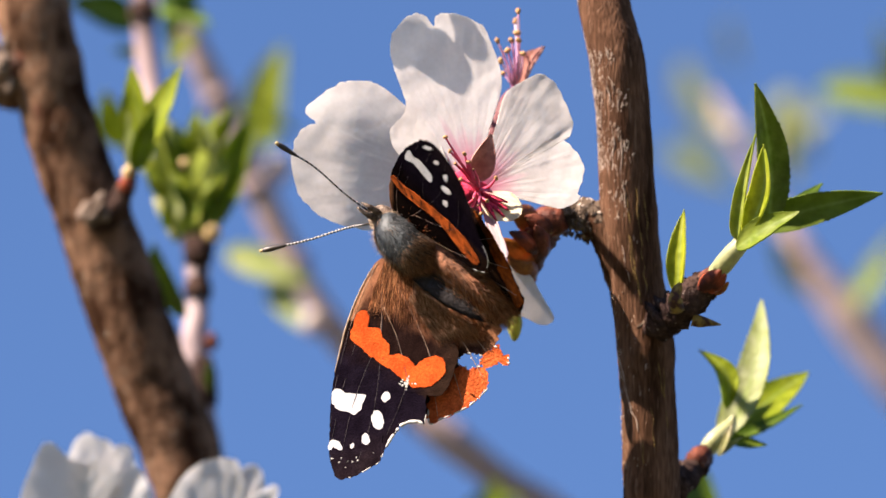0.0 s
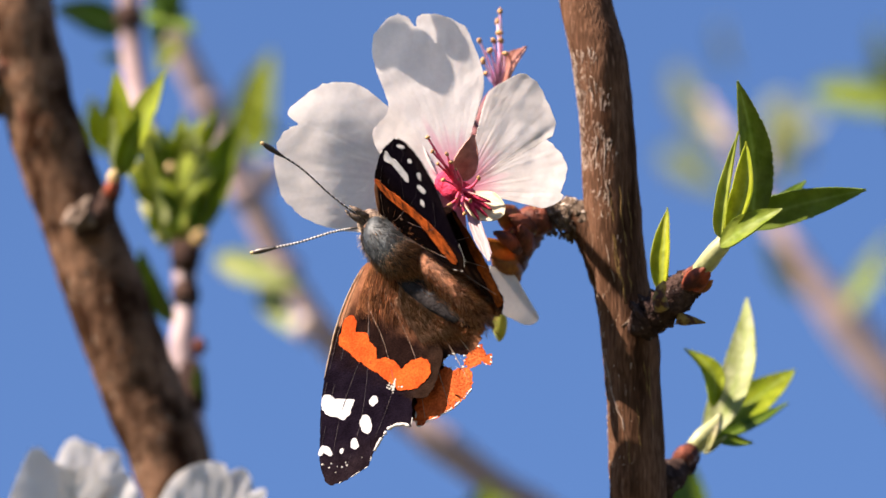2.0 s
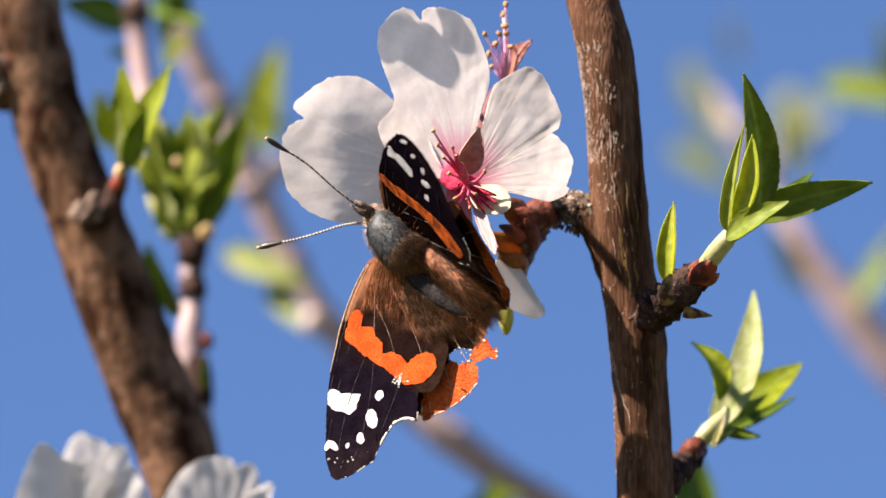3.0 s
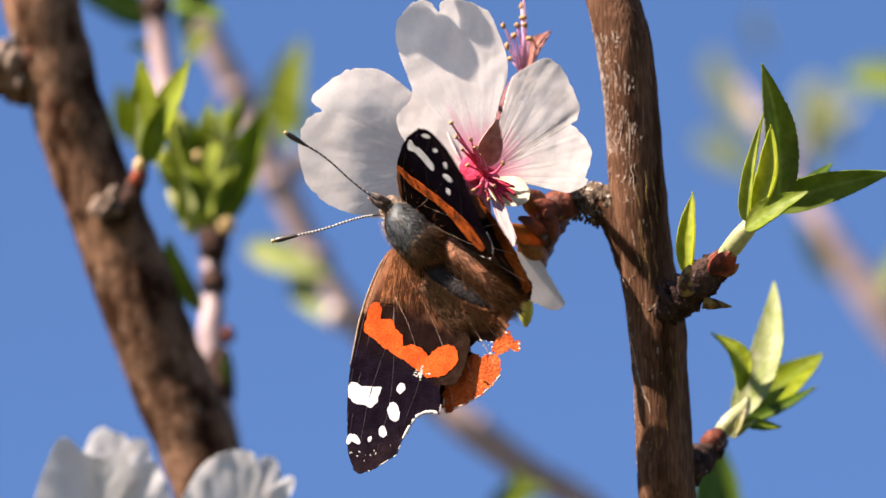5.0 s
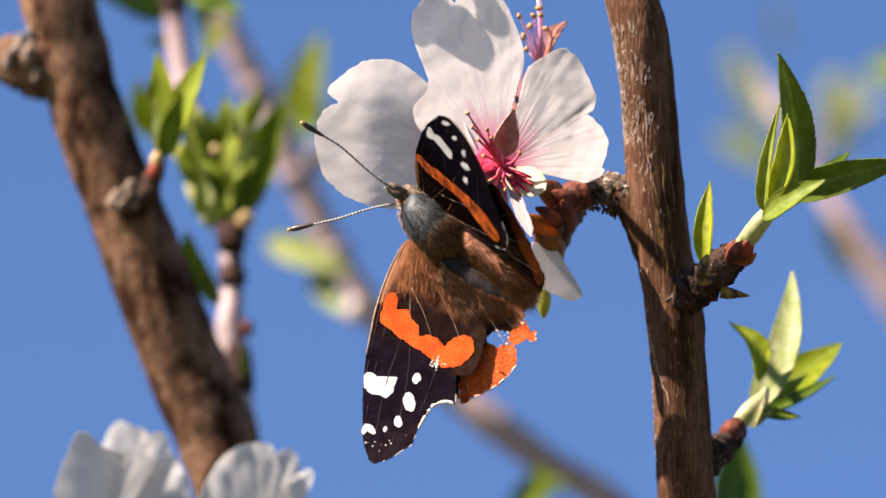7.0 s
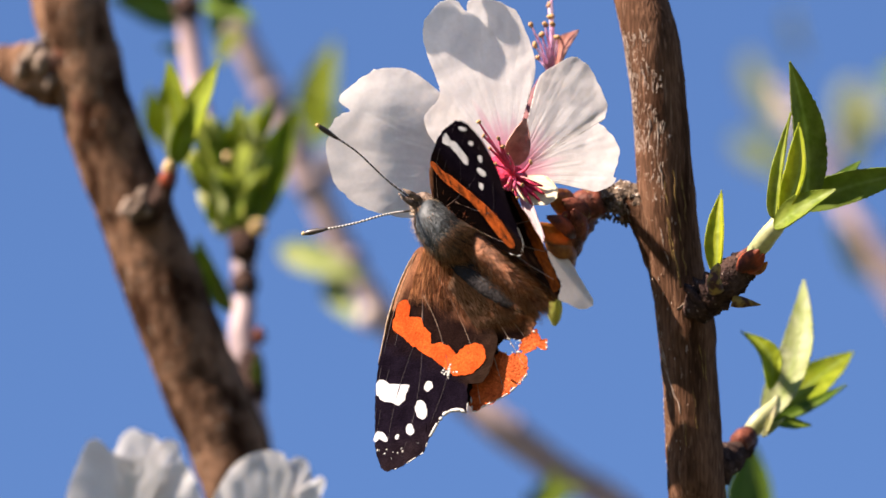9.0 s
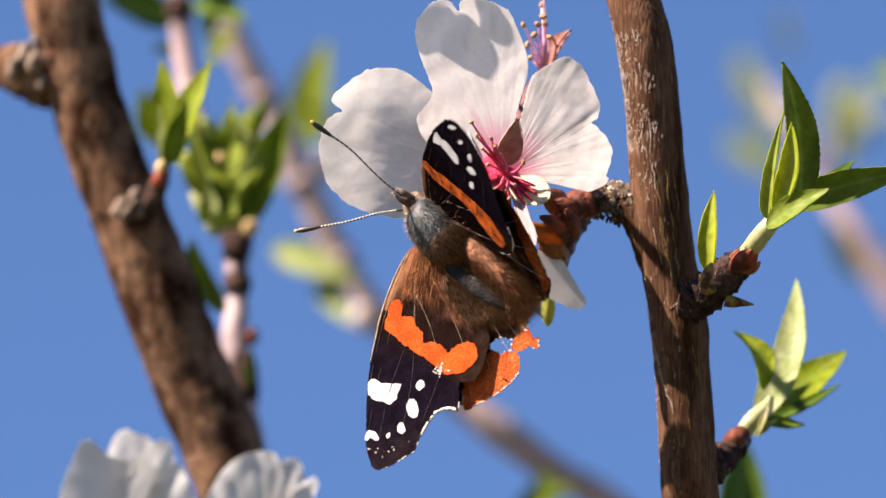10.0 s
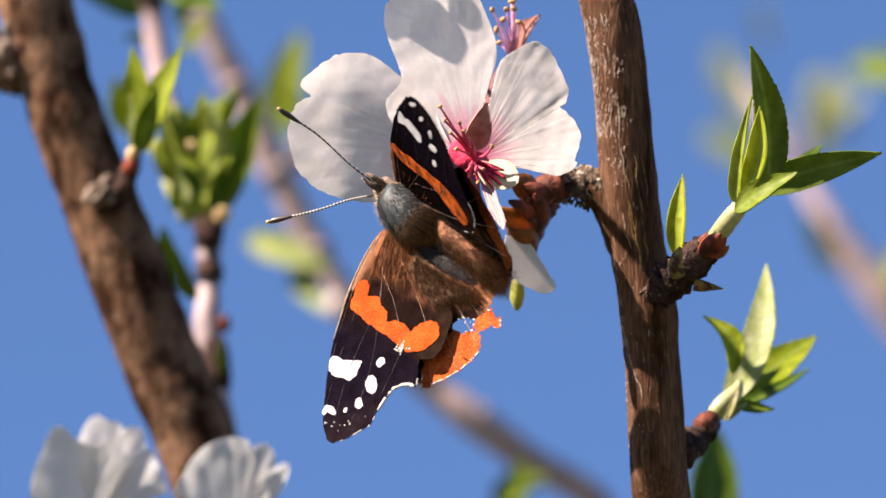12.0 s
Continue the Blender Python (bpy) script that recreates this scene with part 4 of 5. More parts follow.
for b, t, w, face, m in (((952, 400, -2), (905, 368, -5), 24, (-0.35, -1, 0.35), AMBER_BROWN), ((950, 476, -2), (934, 404, -5), 30, (0.2, -1, 0.1), BUD), ((945, 496, -2), (900, 448, -5.5), 24, (-0.4, -0.9, 0.3), AMBER_BROWN),
                         ((944, 470, -3), (888, 424, -6.5), 24, (-0.45, -0.9, 0.3), AMBER), ((954, 442, -4), (902, 412, -7.5), 17, (-0.3, -0.9, 0.5), RUST), ((978, 410, -3), (930, 384, -5), 20, (-0.1, -1, 0.4), BUD), ((966, 452, -3), (948, 400, -5.5), 20, (0.4, -1, 0.1), BUD)):
    part("bud_scale", leaf(at(*b), at(*t), w * UNIT, face, 0.14, -0.55, teeth=0.0, rows=16, cols=9, seed=w), m, main_branch)
part("bud", tube([at(918, 505, 4), at(914, 540, 3), at(912, 556, 2), at(911, 574, 2), at(911, 592, 2), at(910, 604, 2)], [r * UNIT for r in (6, 7, 11, 13.5, 10, 3)], 5, 12, 0.12, 700), OLIVE, main_branch, "small olive-green bud")

for x, y, d, r, tilt in ((1148, 560, -3.4, 15, 40), (1160, 548, -3.2, 13, 30), (1138, 574, -3.6, 14, 60), (1158, 578, -3.4, 15, 20), (1150, 592, -3.4, 13, 70), (1168, 562, -3.4, 12, 10)):
    c_, s_ = math.cos(radians(tilt)), math.sin(radians(tilt))
    part("bark_wrinkle", lump(at(x, y, d), (F((s_, 0, c_)) * r * 1.2 * UNIT, F((c_, 0, -s_)) * r * 0.36 * UNIT, F((0, r * 0.36 * UNIT, 0))), 0.8, 900, 12, 14, seed=x + y), SPUR_GREY, main_branch)


grains, r_ = [], random.Random(9)
for _ in range(150):
    f = r_.random()
    c, rad = at(1075 - 85 * f, 399 - 15 * f, 1), (36 - 10 * f) * UNIT
    turn = r_.uniform(-1.5, 1.5)
    out = Vector((0.1, -math.cos(turn), math.sin(turn)))
    size = r_.uniform(1.6, 3.6) * UNIT
    grains.append(lump(c + out * rad * 1.05, (Vector((r_.uniform(-0.4, 0.4), 0, 1)) * size * r_.uniform(1.2, 2.6), Vector((1, 0, 0)) * size, out * size), 0.5, 1500, 4, 6, seed=turn))
part("bark_grain", join(*grains), SPUR_GREY, main_branch, "pale wrinkled bark grains", kind="stuff")


def ruffled(c, rim, near, seed, fold=0.5, lean=0.0, rise=0.28):
    """A broad, soft petal seen from outside: a fan from c whose rim runs through (degrees from upright, reach in plan steps), domed and ruffled."""
    edge = spline(rim, 10)
    rows, grid, tones = 16, [], []
    for i in range(rows + 1):
        l = i / rows
        row = []
        for q in edge:
            a, reach = radians(q[0]), q[1] * UNIT
            r = reach * l * (1 + l * l * 0.012 * noise.noise(Vector((a * 15, seed, 2.0))))
            dome = math.sin(math.pi * 0.46 * l)
            wave = 0.0004 * fold * l * l * (noise.noise(Vector((a * 3.4, l * 2.6, seed * 2.7))) + 0.45 * noise.noise(Vector((a * 6, l * 4.0, seed * 1.3))))
            row.append(c + Vector((math.sin(a) * r, -near - 0.0005 * dome + wave * 1.5 + lean * math.sin(a) * r + rise * math.cos(a) * r, math.cos(a) * r)))
            tones.append((0.92, 0.90, 0.89))
        grid.append(row)
    return skin(grid, -0.00006, tones)


def low_blossom(cx, cy, d, petals, seed):
    ob = thing("blossom", at(cx, cy, d), "white ruffled almond blossom, soft in front of the branch", "blossom", "blossoms")
    for i, (near, lean, rise, fold, rim) in enumerate(petals):
        part("petal", ruffled(at(cx, cy, d), rim, near, seed + i, fold, lean, rise), PETAL, ob)
    part("calyx", tube([at(cx, cy - 6, d + 1), at(cx + 6, cy + 40, d + 6), at(cx + 20, cy + 110, d + 10)], [r * UNIT for r in (24, 20, 12)], 5, 12, 0.1, 600), SEPAL, ob)
    return ob


low_blossom(150, 945, 55, ((0.003, 0.12, 0.03, 0.5, ((-72, 126), (-49, 145), (-36, 161), (-27, 179), (-21, 185), (-17, 173), (-14, 156), (-8, 140), (6, 130))), (0.0005, 0.05, 0.17, 0.7, ((-24, 115), (-15, 140), (-9, 160), (-7, 171), (-2, 185), (2, 188), (8, 180), (14, 179), (18, 172), (26, 162))),
                            (0.0014, 0.1, 0.18, 0.7, ((8, 130), (17, 150), (19, 170), (23, 181), (29, 182), (32, 172), (40, 149))), (0.003, 0.15, 0.08, 0.7, ((20, 110), (30, 136), (37, 158), (46, 156), (60, 146), (73, 141))), (0.0032, 0.0, 0.08, 0.4, ((-20, 100), (-8, 132), (6, 140), (22, 138), (34, 120)))), 20)
low_blossom(395, 965, 52, ((0.003, 0.10, 0.08, 0.9, ((-61, 125), (-41, 137), (-28, 150), (-16, 159), (-5, 163), (5, 163), (11, 156), (15, 139), (24, 110))), (0.001, 0.14, 0.10, 1.0, ((0, 115), (11, 138), (16, 152), (22, 161), (27, 156), (34, 138), (44, 113))),
                            (0.002, 0.0, 0.14, 0.9, ((30, 95), (34, 118), (37, 131), (40, 148), (45, 146), (50, 126), (57, 101)))), 30)

# unseen blossom added up the left branch, cut to shade the open blossom
branch("twig", "unseen thin brown side twig carrying the shading blossom", [at(48, -215, 73), at(190, -330, 62), at(400, -285, 38), at(520, -190, 16), at(550, -150, 2)], [r * UNIT for r in (24, 18, 15, 12, 8)], BARK_GREY, 0.12, 300, 15.0, origin=at(48, -215, 73))
TO_SUN = (BASE.to_3x3().inverted() @ SUN).normalized()
shade = thing("blossom", at(549, -147, -9), "unseen almond blossom cut to the outline of the shade it throws", "blossom", "blossoms")
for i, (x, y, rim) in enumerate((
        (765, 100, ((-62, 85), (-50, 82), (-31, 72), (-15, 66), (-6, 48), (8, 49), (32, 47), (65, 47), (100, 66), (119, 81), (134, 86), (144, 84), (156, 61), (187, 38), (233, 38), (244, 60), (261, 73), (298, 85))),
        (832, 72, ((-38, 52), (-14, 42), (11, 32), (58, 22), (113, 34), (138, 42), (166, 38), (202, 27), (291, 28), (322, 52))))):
    part("petal", fan_petal(x, y, rim, lambda dx, dz, x=x, y=y: top_shape(dx + x - 838, dz + 322 - y), 40 + i, ruffle=0.1, pink=0.3, rows=12, n=4, shift=TO_SUN * (0.025 + 0.0006 * i)), PETAL_CLEAR, shade)
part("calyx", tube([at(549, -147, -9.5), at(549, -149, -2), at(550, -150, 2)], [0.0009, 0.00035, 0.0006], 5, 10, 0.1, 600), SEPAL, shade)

# ---- butterfly ----
# wing plan, millimetres: (across the wing from the front edge, out towards the tip)
FORE = ((-0.7, 0.6), (-1.4, 2.3), (-1.7, 5.0), (-1.8, 8.0), (-1.6, 11.1), (-1.2, 13.8), (-0.7, 16.7), (0.1, 19.6), (1.1, 22.4), (2.2, 25.1), (3.3, 27.4), (4.4, 28.7), (5.3, 29.3), (6.6, 28.6), (7.8, 27.3), (8.7, 26.0), (9.3, 25.2), (9.3, 23.6), (9.4, 22.4), (9.6, 21.2), (9.8, 20.5), (9.9, 19.8), (10.6, 18.9), (11.7, 18.3), (12.7, 18.1), (11.9, 15.9), (11.4, 14.4), (12.7, 14.4), (13.6, 13.1), (13.6, 10.6), (13.2, 8.0), (11.3, 5.8), (8.1, 4.0), (4.8, 2.2), (1.4, 0.6))
BAND = (
    ((-0.5, 11.9), (-0.8, 10.5), (-1.0, 8.7), (-0.5, 7.8), (0.6, 8.2), (1.0, 9.6), (2.4, 9.2), (3.2, 10.2), (3.4, 12.0), (3.0, 13.0), (1.2, 12.4)),
    ((2.4, 10.4), (3.2, 10.1), (4.3, 10.4), (4.9, 11.6), (5.6, 12.6), (5.6, 13.4), (4.4, 13.2), (2.8, 12.9), (2.2, 11.6)),
    ((4.6, 12.5), (5.4, 11.6), (6.5, 11.2), (7.6, 11.3), (8.7, 11.9), (9.6, 12.5), (9.6, 14.3), (8.4, 14.1), (7.2, 13.9), (6.0, 13.5), (4.8, 13.3)),
    ((7.9, 13.3), (8.5, 12.2), (9.2, 10.8), (10.1, 9.9), (11.0, 9.5), (11.9, 9.8), (12.5, 10.8), (12.3, 12.1), (11.6, 13.3), (10.6, 14.0), (9.6, 14.5), (8.7, 14.1)))
BAR = ((0.0, 19.2), (0.6, 18.4), (1.7, 18.6), (2.5, 18.4), (3.6, 17.9), (4.3, 17.9), (4.2, 18.8), (4.4, 19.8), (3.9, 20.7), (2.6, 20.9), (1.7, 21.0), (1.0, 20.7), (0.5, 20.5))
HIND = ((2.5, -0.2), (8.9, 0.4), (14.2, 1.0), (16.6, 2.2), (17.0, 4.0), (16.9, 5.4), (16.5, 6.5), (15.9, 7.0), (15.0, 7.1), (13.9, 7.5), (13.2, 8.3), (13.4, 9.3), (14.3, 10.4), (14.8, 11.8), (14.6, 13.4), (13.8, 15.4), (12.8, 17.2), (12.0, 17.5), (9.3, 14.5), (3.2, 6.7))
EDGE = ((11.4, 15.3), (11.0, 13.4), (12.0, 12.0), (12.8, 10.4), (13.4, 9.4), (14.5, 9.3), (15.5, 8.8), (16.6, 8.4), (17.5, 9.0), (18.1, 9.8), (17.8, 11.2), (16.7, 13.4), (15.1, 15.3), (13.5, 16.8), (12.7, 17.8), (12.2, 17.4))
EDGE_TIP = ((15.5, 8.0), (15.8, 7.3), (16.2, 6.6), (16.7, 6.0), (17.1, 5.1), (17.9, 5.5), (18.6, 5.8), (19.3, 5.9), (19.6, 6.3), (19.2, 7.0), (18.2, 7.3), (17.5, 8.0), (16.5, 8.3))


class Wing:
    """The plane in which a wing pair lies: a root, the two plan directions and the side that shows."""

    def __init__(self, root, across, out, camber):
        self.root, self.across, self.out, self.camber = root, Vector(across), Vector(out), camber
        n = self.across.cross(self.out).normalized()
        self.up = n if n.y < 0 else -n

    def put(self, s, t, lift=0.0):
        h = self.camber * (0.02 * (t - 14) ** 2 + 0.015 * (s - 6) ** 2) + 0.10 * noise.noise(Vector((s * 0.35, t * 0.35, 0)))
        return self.root + (self.across * s + self.out * t + self.up * (h + lift)) * 0.001


def ragged(outline, n, amount, seed):
    pts = closed(outline, n)
    return [p + amount * np.array([noise.noise(Vector((p[0] * 1.7, p[1] * 1.7, seed))), noise.noise(Vector((p[0] * 1.7, p[1] * 1.7, seed + 9)))]) for p in pts]


def blade(wing, outline, lift, thick, tone=None, n=8, rings=16, rag=0.25, seed=0.0, middle=None):
    """A thin plate over an outline of the wing plan, following the wing's camber."""
    rim = ragged(outline, n, rag, seed)
    c = sum(rim) / len(rim) if middle is None else np.array(middle)
    m = len(rim)
    flat = [c] + [c + (p - c) * (j / rings) for j in range(1, rings + 1) for p in rim]
    top = [wing.put(p[0], p[1], lift) for p in flat]
    bot = [wing.put(p[0], p[1], lift - thick) for p in flat]
    faces = []
    k = len(flat)
    for i in range(m):
        j = (i + 1) % m
        faces.append((0, 1 + i, 1 + j))
        faces.append((k, k + 1 + j, k + 1 + i))
        for r in range(rings - 1):
            a, b = 1 + r * m + i, 1 + r * m + j
            faces.append((a, a + m, b + m, b))
            faces.append((k + a, k + b, k + b + m, k + a + m))
        faces.append((2 * k + i, 2 * k + m + i, 2 * k + m + j, 2 * k + j))
    verts = top + bot + top[-m:] + bot[-m:]
    if tone:
        tones = [tone(p[0], p[1]) for p in flat]
        return verts, faces, tones * 2 + tones[-m:] * 2
    return verts, faces


def blend(a, b, f):
    f = max(0.0, min(1.0, f))
    return tuple(x * (1 - f) + y * f for x, y in zip(a, b))


# a nonzero shift gives the right forewing a shaded copy of these colours
def fore_tone(s, t, shift=0.0):
    n = noise.noise(Vector((s * 0.6, t * 0.6, 3)))
    c = blend((0.30, 0.125, 0.064) if not shift else (0.010, 0.006, 0.005), (0.014, 0.007, 0.006) if not shift else (0.007, 0.004, 0.004), (t - 3.5 + 2.5 * n) / 4.5)
    c = blend(c, (0.009, 0.006, 0.011), (t - 12 + n) / 3)
    c = blend(c, (0.024, 0.013, 0.009), (s - 9 + n) / 3.5 if t < 15 else 0)
    c = blend(c, (0.019, 0.012, 0.014), (t - 23 + (s - 5) * 0.9 + 2 * n) / 8)
    if shift:
        return blend(tuple(0.55 * q for q in c), (0.20, 0.09, 0.045), (-1.9 - s) * 2.5 if t < 9 else 0)
    return blend(c, (0.36, 0.17, 0.09), (-0.7 - shift - s) * 1.6 if t < 9.5 - shift else 0)


def hind_tone(s, t):
    n = noise.noise(Vector((s * 0.5, t * 0.5, 5)))
    return blend((0.36, 0.155, 0.078), (0.03, 0.015, 0.012), (t - 2.5 - (19 - s) * 0.12 + 3 * n) / 5)


def strand(p, d, length, r):
    o = d.orthogonal().normalized()
    q = d.cross(o)
    return [p + o * r, p + (q - o) * r * 0.7, p - (q + o) * r * 0.7, p + d * length], [(0, 1, 3), (1, 2, 3), (2, 0, 3)]


def fur(places, seed=0, stray=0.22, thick=0.000042):
    r_ = random.Random(seed)
    verts, faces = [], []
    for p, d, length in places:
        d = (d + Vector((r_.gauss(0, stray), r_.gauss(0, stray), r_.gauss(0, stray)))).normalized()
        v, f = strand(p, d, length * r_.uniform(0.5, 1.2), thick)
        o = len(verts)
        verts += v
        faces += [tuple(i + o for i in t) for t in f]
    return verts, faces


def bat(x, y, d):
    """A place of the plan for the butterfly, which sits close to the petals."""
    return at(x, y, d + 5.5)


BODY = bat(716, 430, -23)
butterfly = thing("butterfly", BODY, "dark brown butterfly with orange bands and white spots on a blossom", "butterfly")
head_p, tail_p = bat(668, 378, -20), bat(896, 582, -28)
AX = (head_p - tail_p).normalized()                      # towards the head
SIDE = AX.cross(Vector((0, -1, 0))).normalized()
TOP = SIDE.cross(AX).normalized()
if TOP.y > 0:
    TOP = -TOP

thorax = part("thorax", lump(BODY, (AX * 0.0048, SIDE * 0.0031, TOP * 0.0034), 0.10, 500, 14, 18), THORAX, butterfly, "slate-grey shiny thorax")
ABDOMEN_LINE = [(*bat(742, 484, -22.2), 18 * UNIT), (*bat(777, 511, -24.6), 18 * UNIT), (*bat(810, 533, -26.3), 17 * UNIT), (*bat(842, 552, -27.4), 14 * UNIT), (*bat(878, 570, -28.2), 6 * UNIT)]
abdomen = part("abdomen", tube([Vector(q[:3]) for q in ABDOMEN_LINE], [q[3] for q in ABDOMEN_LINE], 6, 16, 0.06, 500), ABDOMEN, butterfly, "dark slate-grey furry abdomen")
FOLD_LINE = [(*bat(754, 434, -22.0), 13 * UNIT), (*bat(794, 464, -25.8), 20 * UNIT), (*bat(838, 500, -29.0), 20 * UNIT), (*bat(868, 530, -30.8), 16 * UNIT), (*bat(890, 556, -31.8), 6 * UNIT)]
fold = part("wing_fold", tube([Vector(q[:3]) for q in FOLD_LINE], [q[3] for q in FOLD_LINE], 6, 16, 0.1, 500), FOLD, butterfly, "copper-brown hairy inner fold of the wing")
head = part("head", lump(bat(674, 385, -21), (AX * 0.0016, SIDE * 0.0018, TOP * 0.0016), 0.08, 900), PALP, butterfly, "small brown head")
for sgn in (-1, 1):
    part("eye", lump(bat(672, 384, -21) + SIDE * 0.0010 * sgn + AX * 0.0003 - TOP * 0.0004, (AX * 0.0008, SIDE * 0.0007, TOP * 0.0009)), DARK, head, "dark round eye")
    part("palp", tube([bat(668, 382, -22) + SIDE * 0.0004 * sgn, bat(652, 373, -23) + SIDE * 0.0005 * sgn, bat(636, 363, -23) + SIDE * 0.0004 * sgn], [7 * UNIT, 5.5 * UNIT, 1.2 * UNIT], 4, 8, 0.3, 1600), PALP, head, "pointed grey-brown palp")


def antenna(points, rings):
    pts = [Vector(p) for p in points]
    a = part("antenna", tube(pts, [2.0 * UNIT, 1.6 * UNIT, 1.7 * UNIT, 2.2 * UNIT], 8, 6), DARK, head, "thin dark banded antenna")
    d = (pts[-1] - pts[-2]).normalized()
    part("club", tube([pts[-1] - d * 0.0012, pts[-1], pts[-1] + d * 0.0012, pts[-1] + d * 0.0021], [2.6 * UNIT, 4.4 * UNIT, 5.2 * UNIT, 2.5 * UNIT], 4, 8), DARK, butterfly, "black antenna club")
    part("club_tip", lump(pts[-1] + d * 0.0021, (d * 4.0 * UNIT, d.orthogonal().normalized() * 3.6 * UNIT, d.cross(d.orthogonal().normalized()) * 3.6 * UNIT)), CREAM, butterfly, "pale yellow club tip")
    sp = spline([tuple(p) for p in pts], 40)
    bands = []
    for k in range(rings):
        i = int((0.12 + 0.8 * k / rings) * (len(sp) - 1))
        p, q = Vector(sp[i]), Vector(sp[i + 1])
        e = (q - p).normalized()
        bands.append(tube([p, p + e * 0.00020], [2.2 * UNIT, 2.2 * UNIT], 1, 6))
    part("pale_bands", join(*bands), PALE, butterfly, "fine white antenna rings")


antenna([bat(655, 376, -22), bat(610, 343, -24), bat(558, 297, -26), bat(512, 268, -28)], 14)
antenna([bat(656, 396, -21), bat(610, 405, -21), bat(550, 424, -20), bat(490, 438, -19)], 24)

LEFT = Wing(bat(690, 455, -21), (0.92, -0.45, -0.39), (-0.39, -0.12, -0.92), 0.12)
LEFT_HIND = Wing(bat(690, 455, -21), (0.92, -0.45, -0.39), (-0.357, -0.03, -0.946), 0.12)
BAND_RIGHT = ((-2.3, 8.6), (-1.6, 10.0), (-0.4, 10.1), (1.4, 11.3), (3.2, 12.0), (5.3, 13.0), (7.6, 13.8), (9.7, 14.2), (11.0, 13.7), (12.1, 13.1), (11.9, 11.4), (11.0, 10.3), (9.6, 10.2), (8.2, 10.3), (6.8, 10.7), (4.4, 10.3), (2.2, 9.4), (-0.1, 8.2))
HIND_RIGHT = ((0.0, -2.0), (4.1, 5.8), (7.8, 14.8), (10.2, 18.5), (11.6, 17.8), (12.9, 17.4), (14.3, 16.2), (15.7, 15.0), (16.8, 13.3), (17.8, 11.6), (18.5, 10.1), (18.2, 7.3), (17.3, 4.7), (15.3, 1.2), (12.5, 1.3), (8.8, 1.3), (5.1, 0.5))
EDGE_RIGHT = ((10.2, 18.2), (11.6, 17.8), (12.9, 17.4), (14.3, 16.2), (15.7, 15.0), (16.8, 13.3), (17.8, 11.6), (18.4, 9.7), (17.4, 6.9), (16.3, 8.3), (15.0, 10.0), (13.7, 11.9), (12.6, 14.4), (11.3, 16.3))
FORE_RIGHT = ((-1.1, 0.3), (-2.0, 1.4), (-2.5, 4.6), (-2.3, 9.1), (-1.6, 13.2), (-0.5, 17.8), (1.0, 22.0), (2.3, 25.2), (3.3, 27.0), (4.5, 28.4), (5.9, 29.1), (7.2, 28.8), (8.3, 28.0), (9.2, 26.8), (10.0, 25.2), (10.5, 23.1), (11.3, 20.7), (12.1, 18.5), (12.8, 16.8), (13.5, 15.7), (13.6, 14.0), (12.9, 11.1), (11.7, 9.6), (10.2, 8.2), (8.1, 7.0), (5.1, 5.2), (2.1, 3.2), (-0.2, 1.2))
BAR_RIGHT = ((0.1, 17.9), (0.8, 20.4), (1.3, 19.6), (2.3, 20.6), (3.1, 20.8), (3.8, 20.5), (4.5, 20.3), (4.2, 18.3), (3.7, 17.8), (3.0, 17.9), (2.0, 18.0), (1.1, 18.1), (0.1, 17.0))
RIGHT = Wing(bat(718, 404, -22), (0.79, -0.45, -0.90), (0.0, -0.64, 0.53), 0.08)
RIGHT_HIND = Wing(bat(726, 382, -20), (0.79, -0.45, -0.90), (0.0, -0.64, 0.53), 0.08)
# white spots: centre, half sizes across and along the wing, in millimetres, and lean in degrees
DOTS = ((6.7, 17.0, 0.55, 0.68, 0), (6.9, 20.2, 0.80, 1.30, -35), (6.5, 23.1, 0.50, 0.78, -25), (5.2, 24.6, 0.33, 0.40, 0), (3.5, 25.3, 0.75, 0.45, 30), (2.7, 25.6, 0.35, 0.75, 0))
DOTS_RIGHT = ((3.9, 26.2, 0.35, 1.5, -35), (5.3, 25.0, 0.28, 0.95, -20), (6.8, 23.9, 0.42, 1.15, -15), (6.8, 20.7, 0.70, 1.35, -35), (6.6, 17.2, 0.42, 0.95, -20))


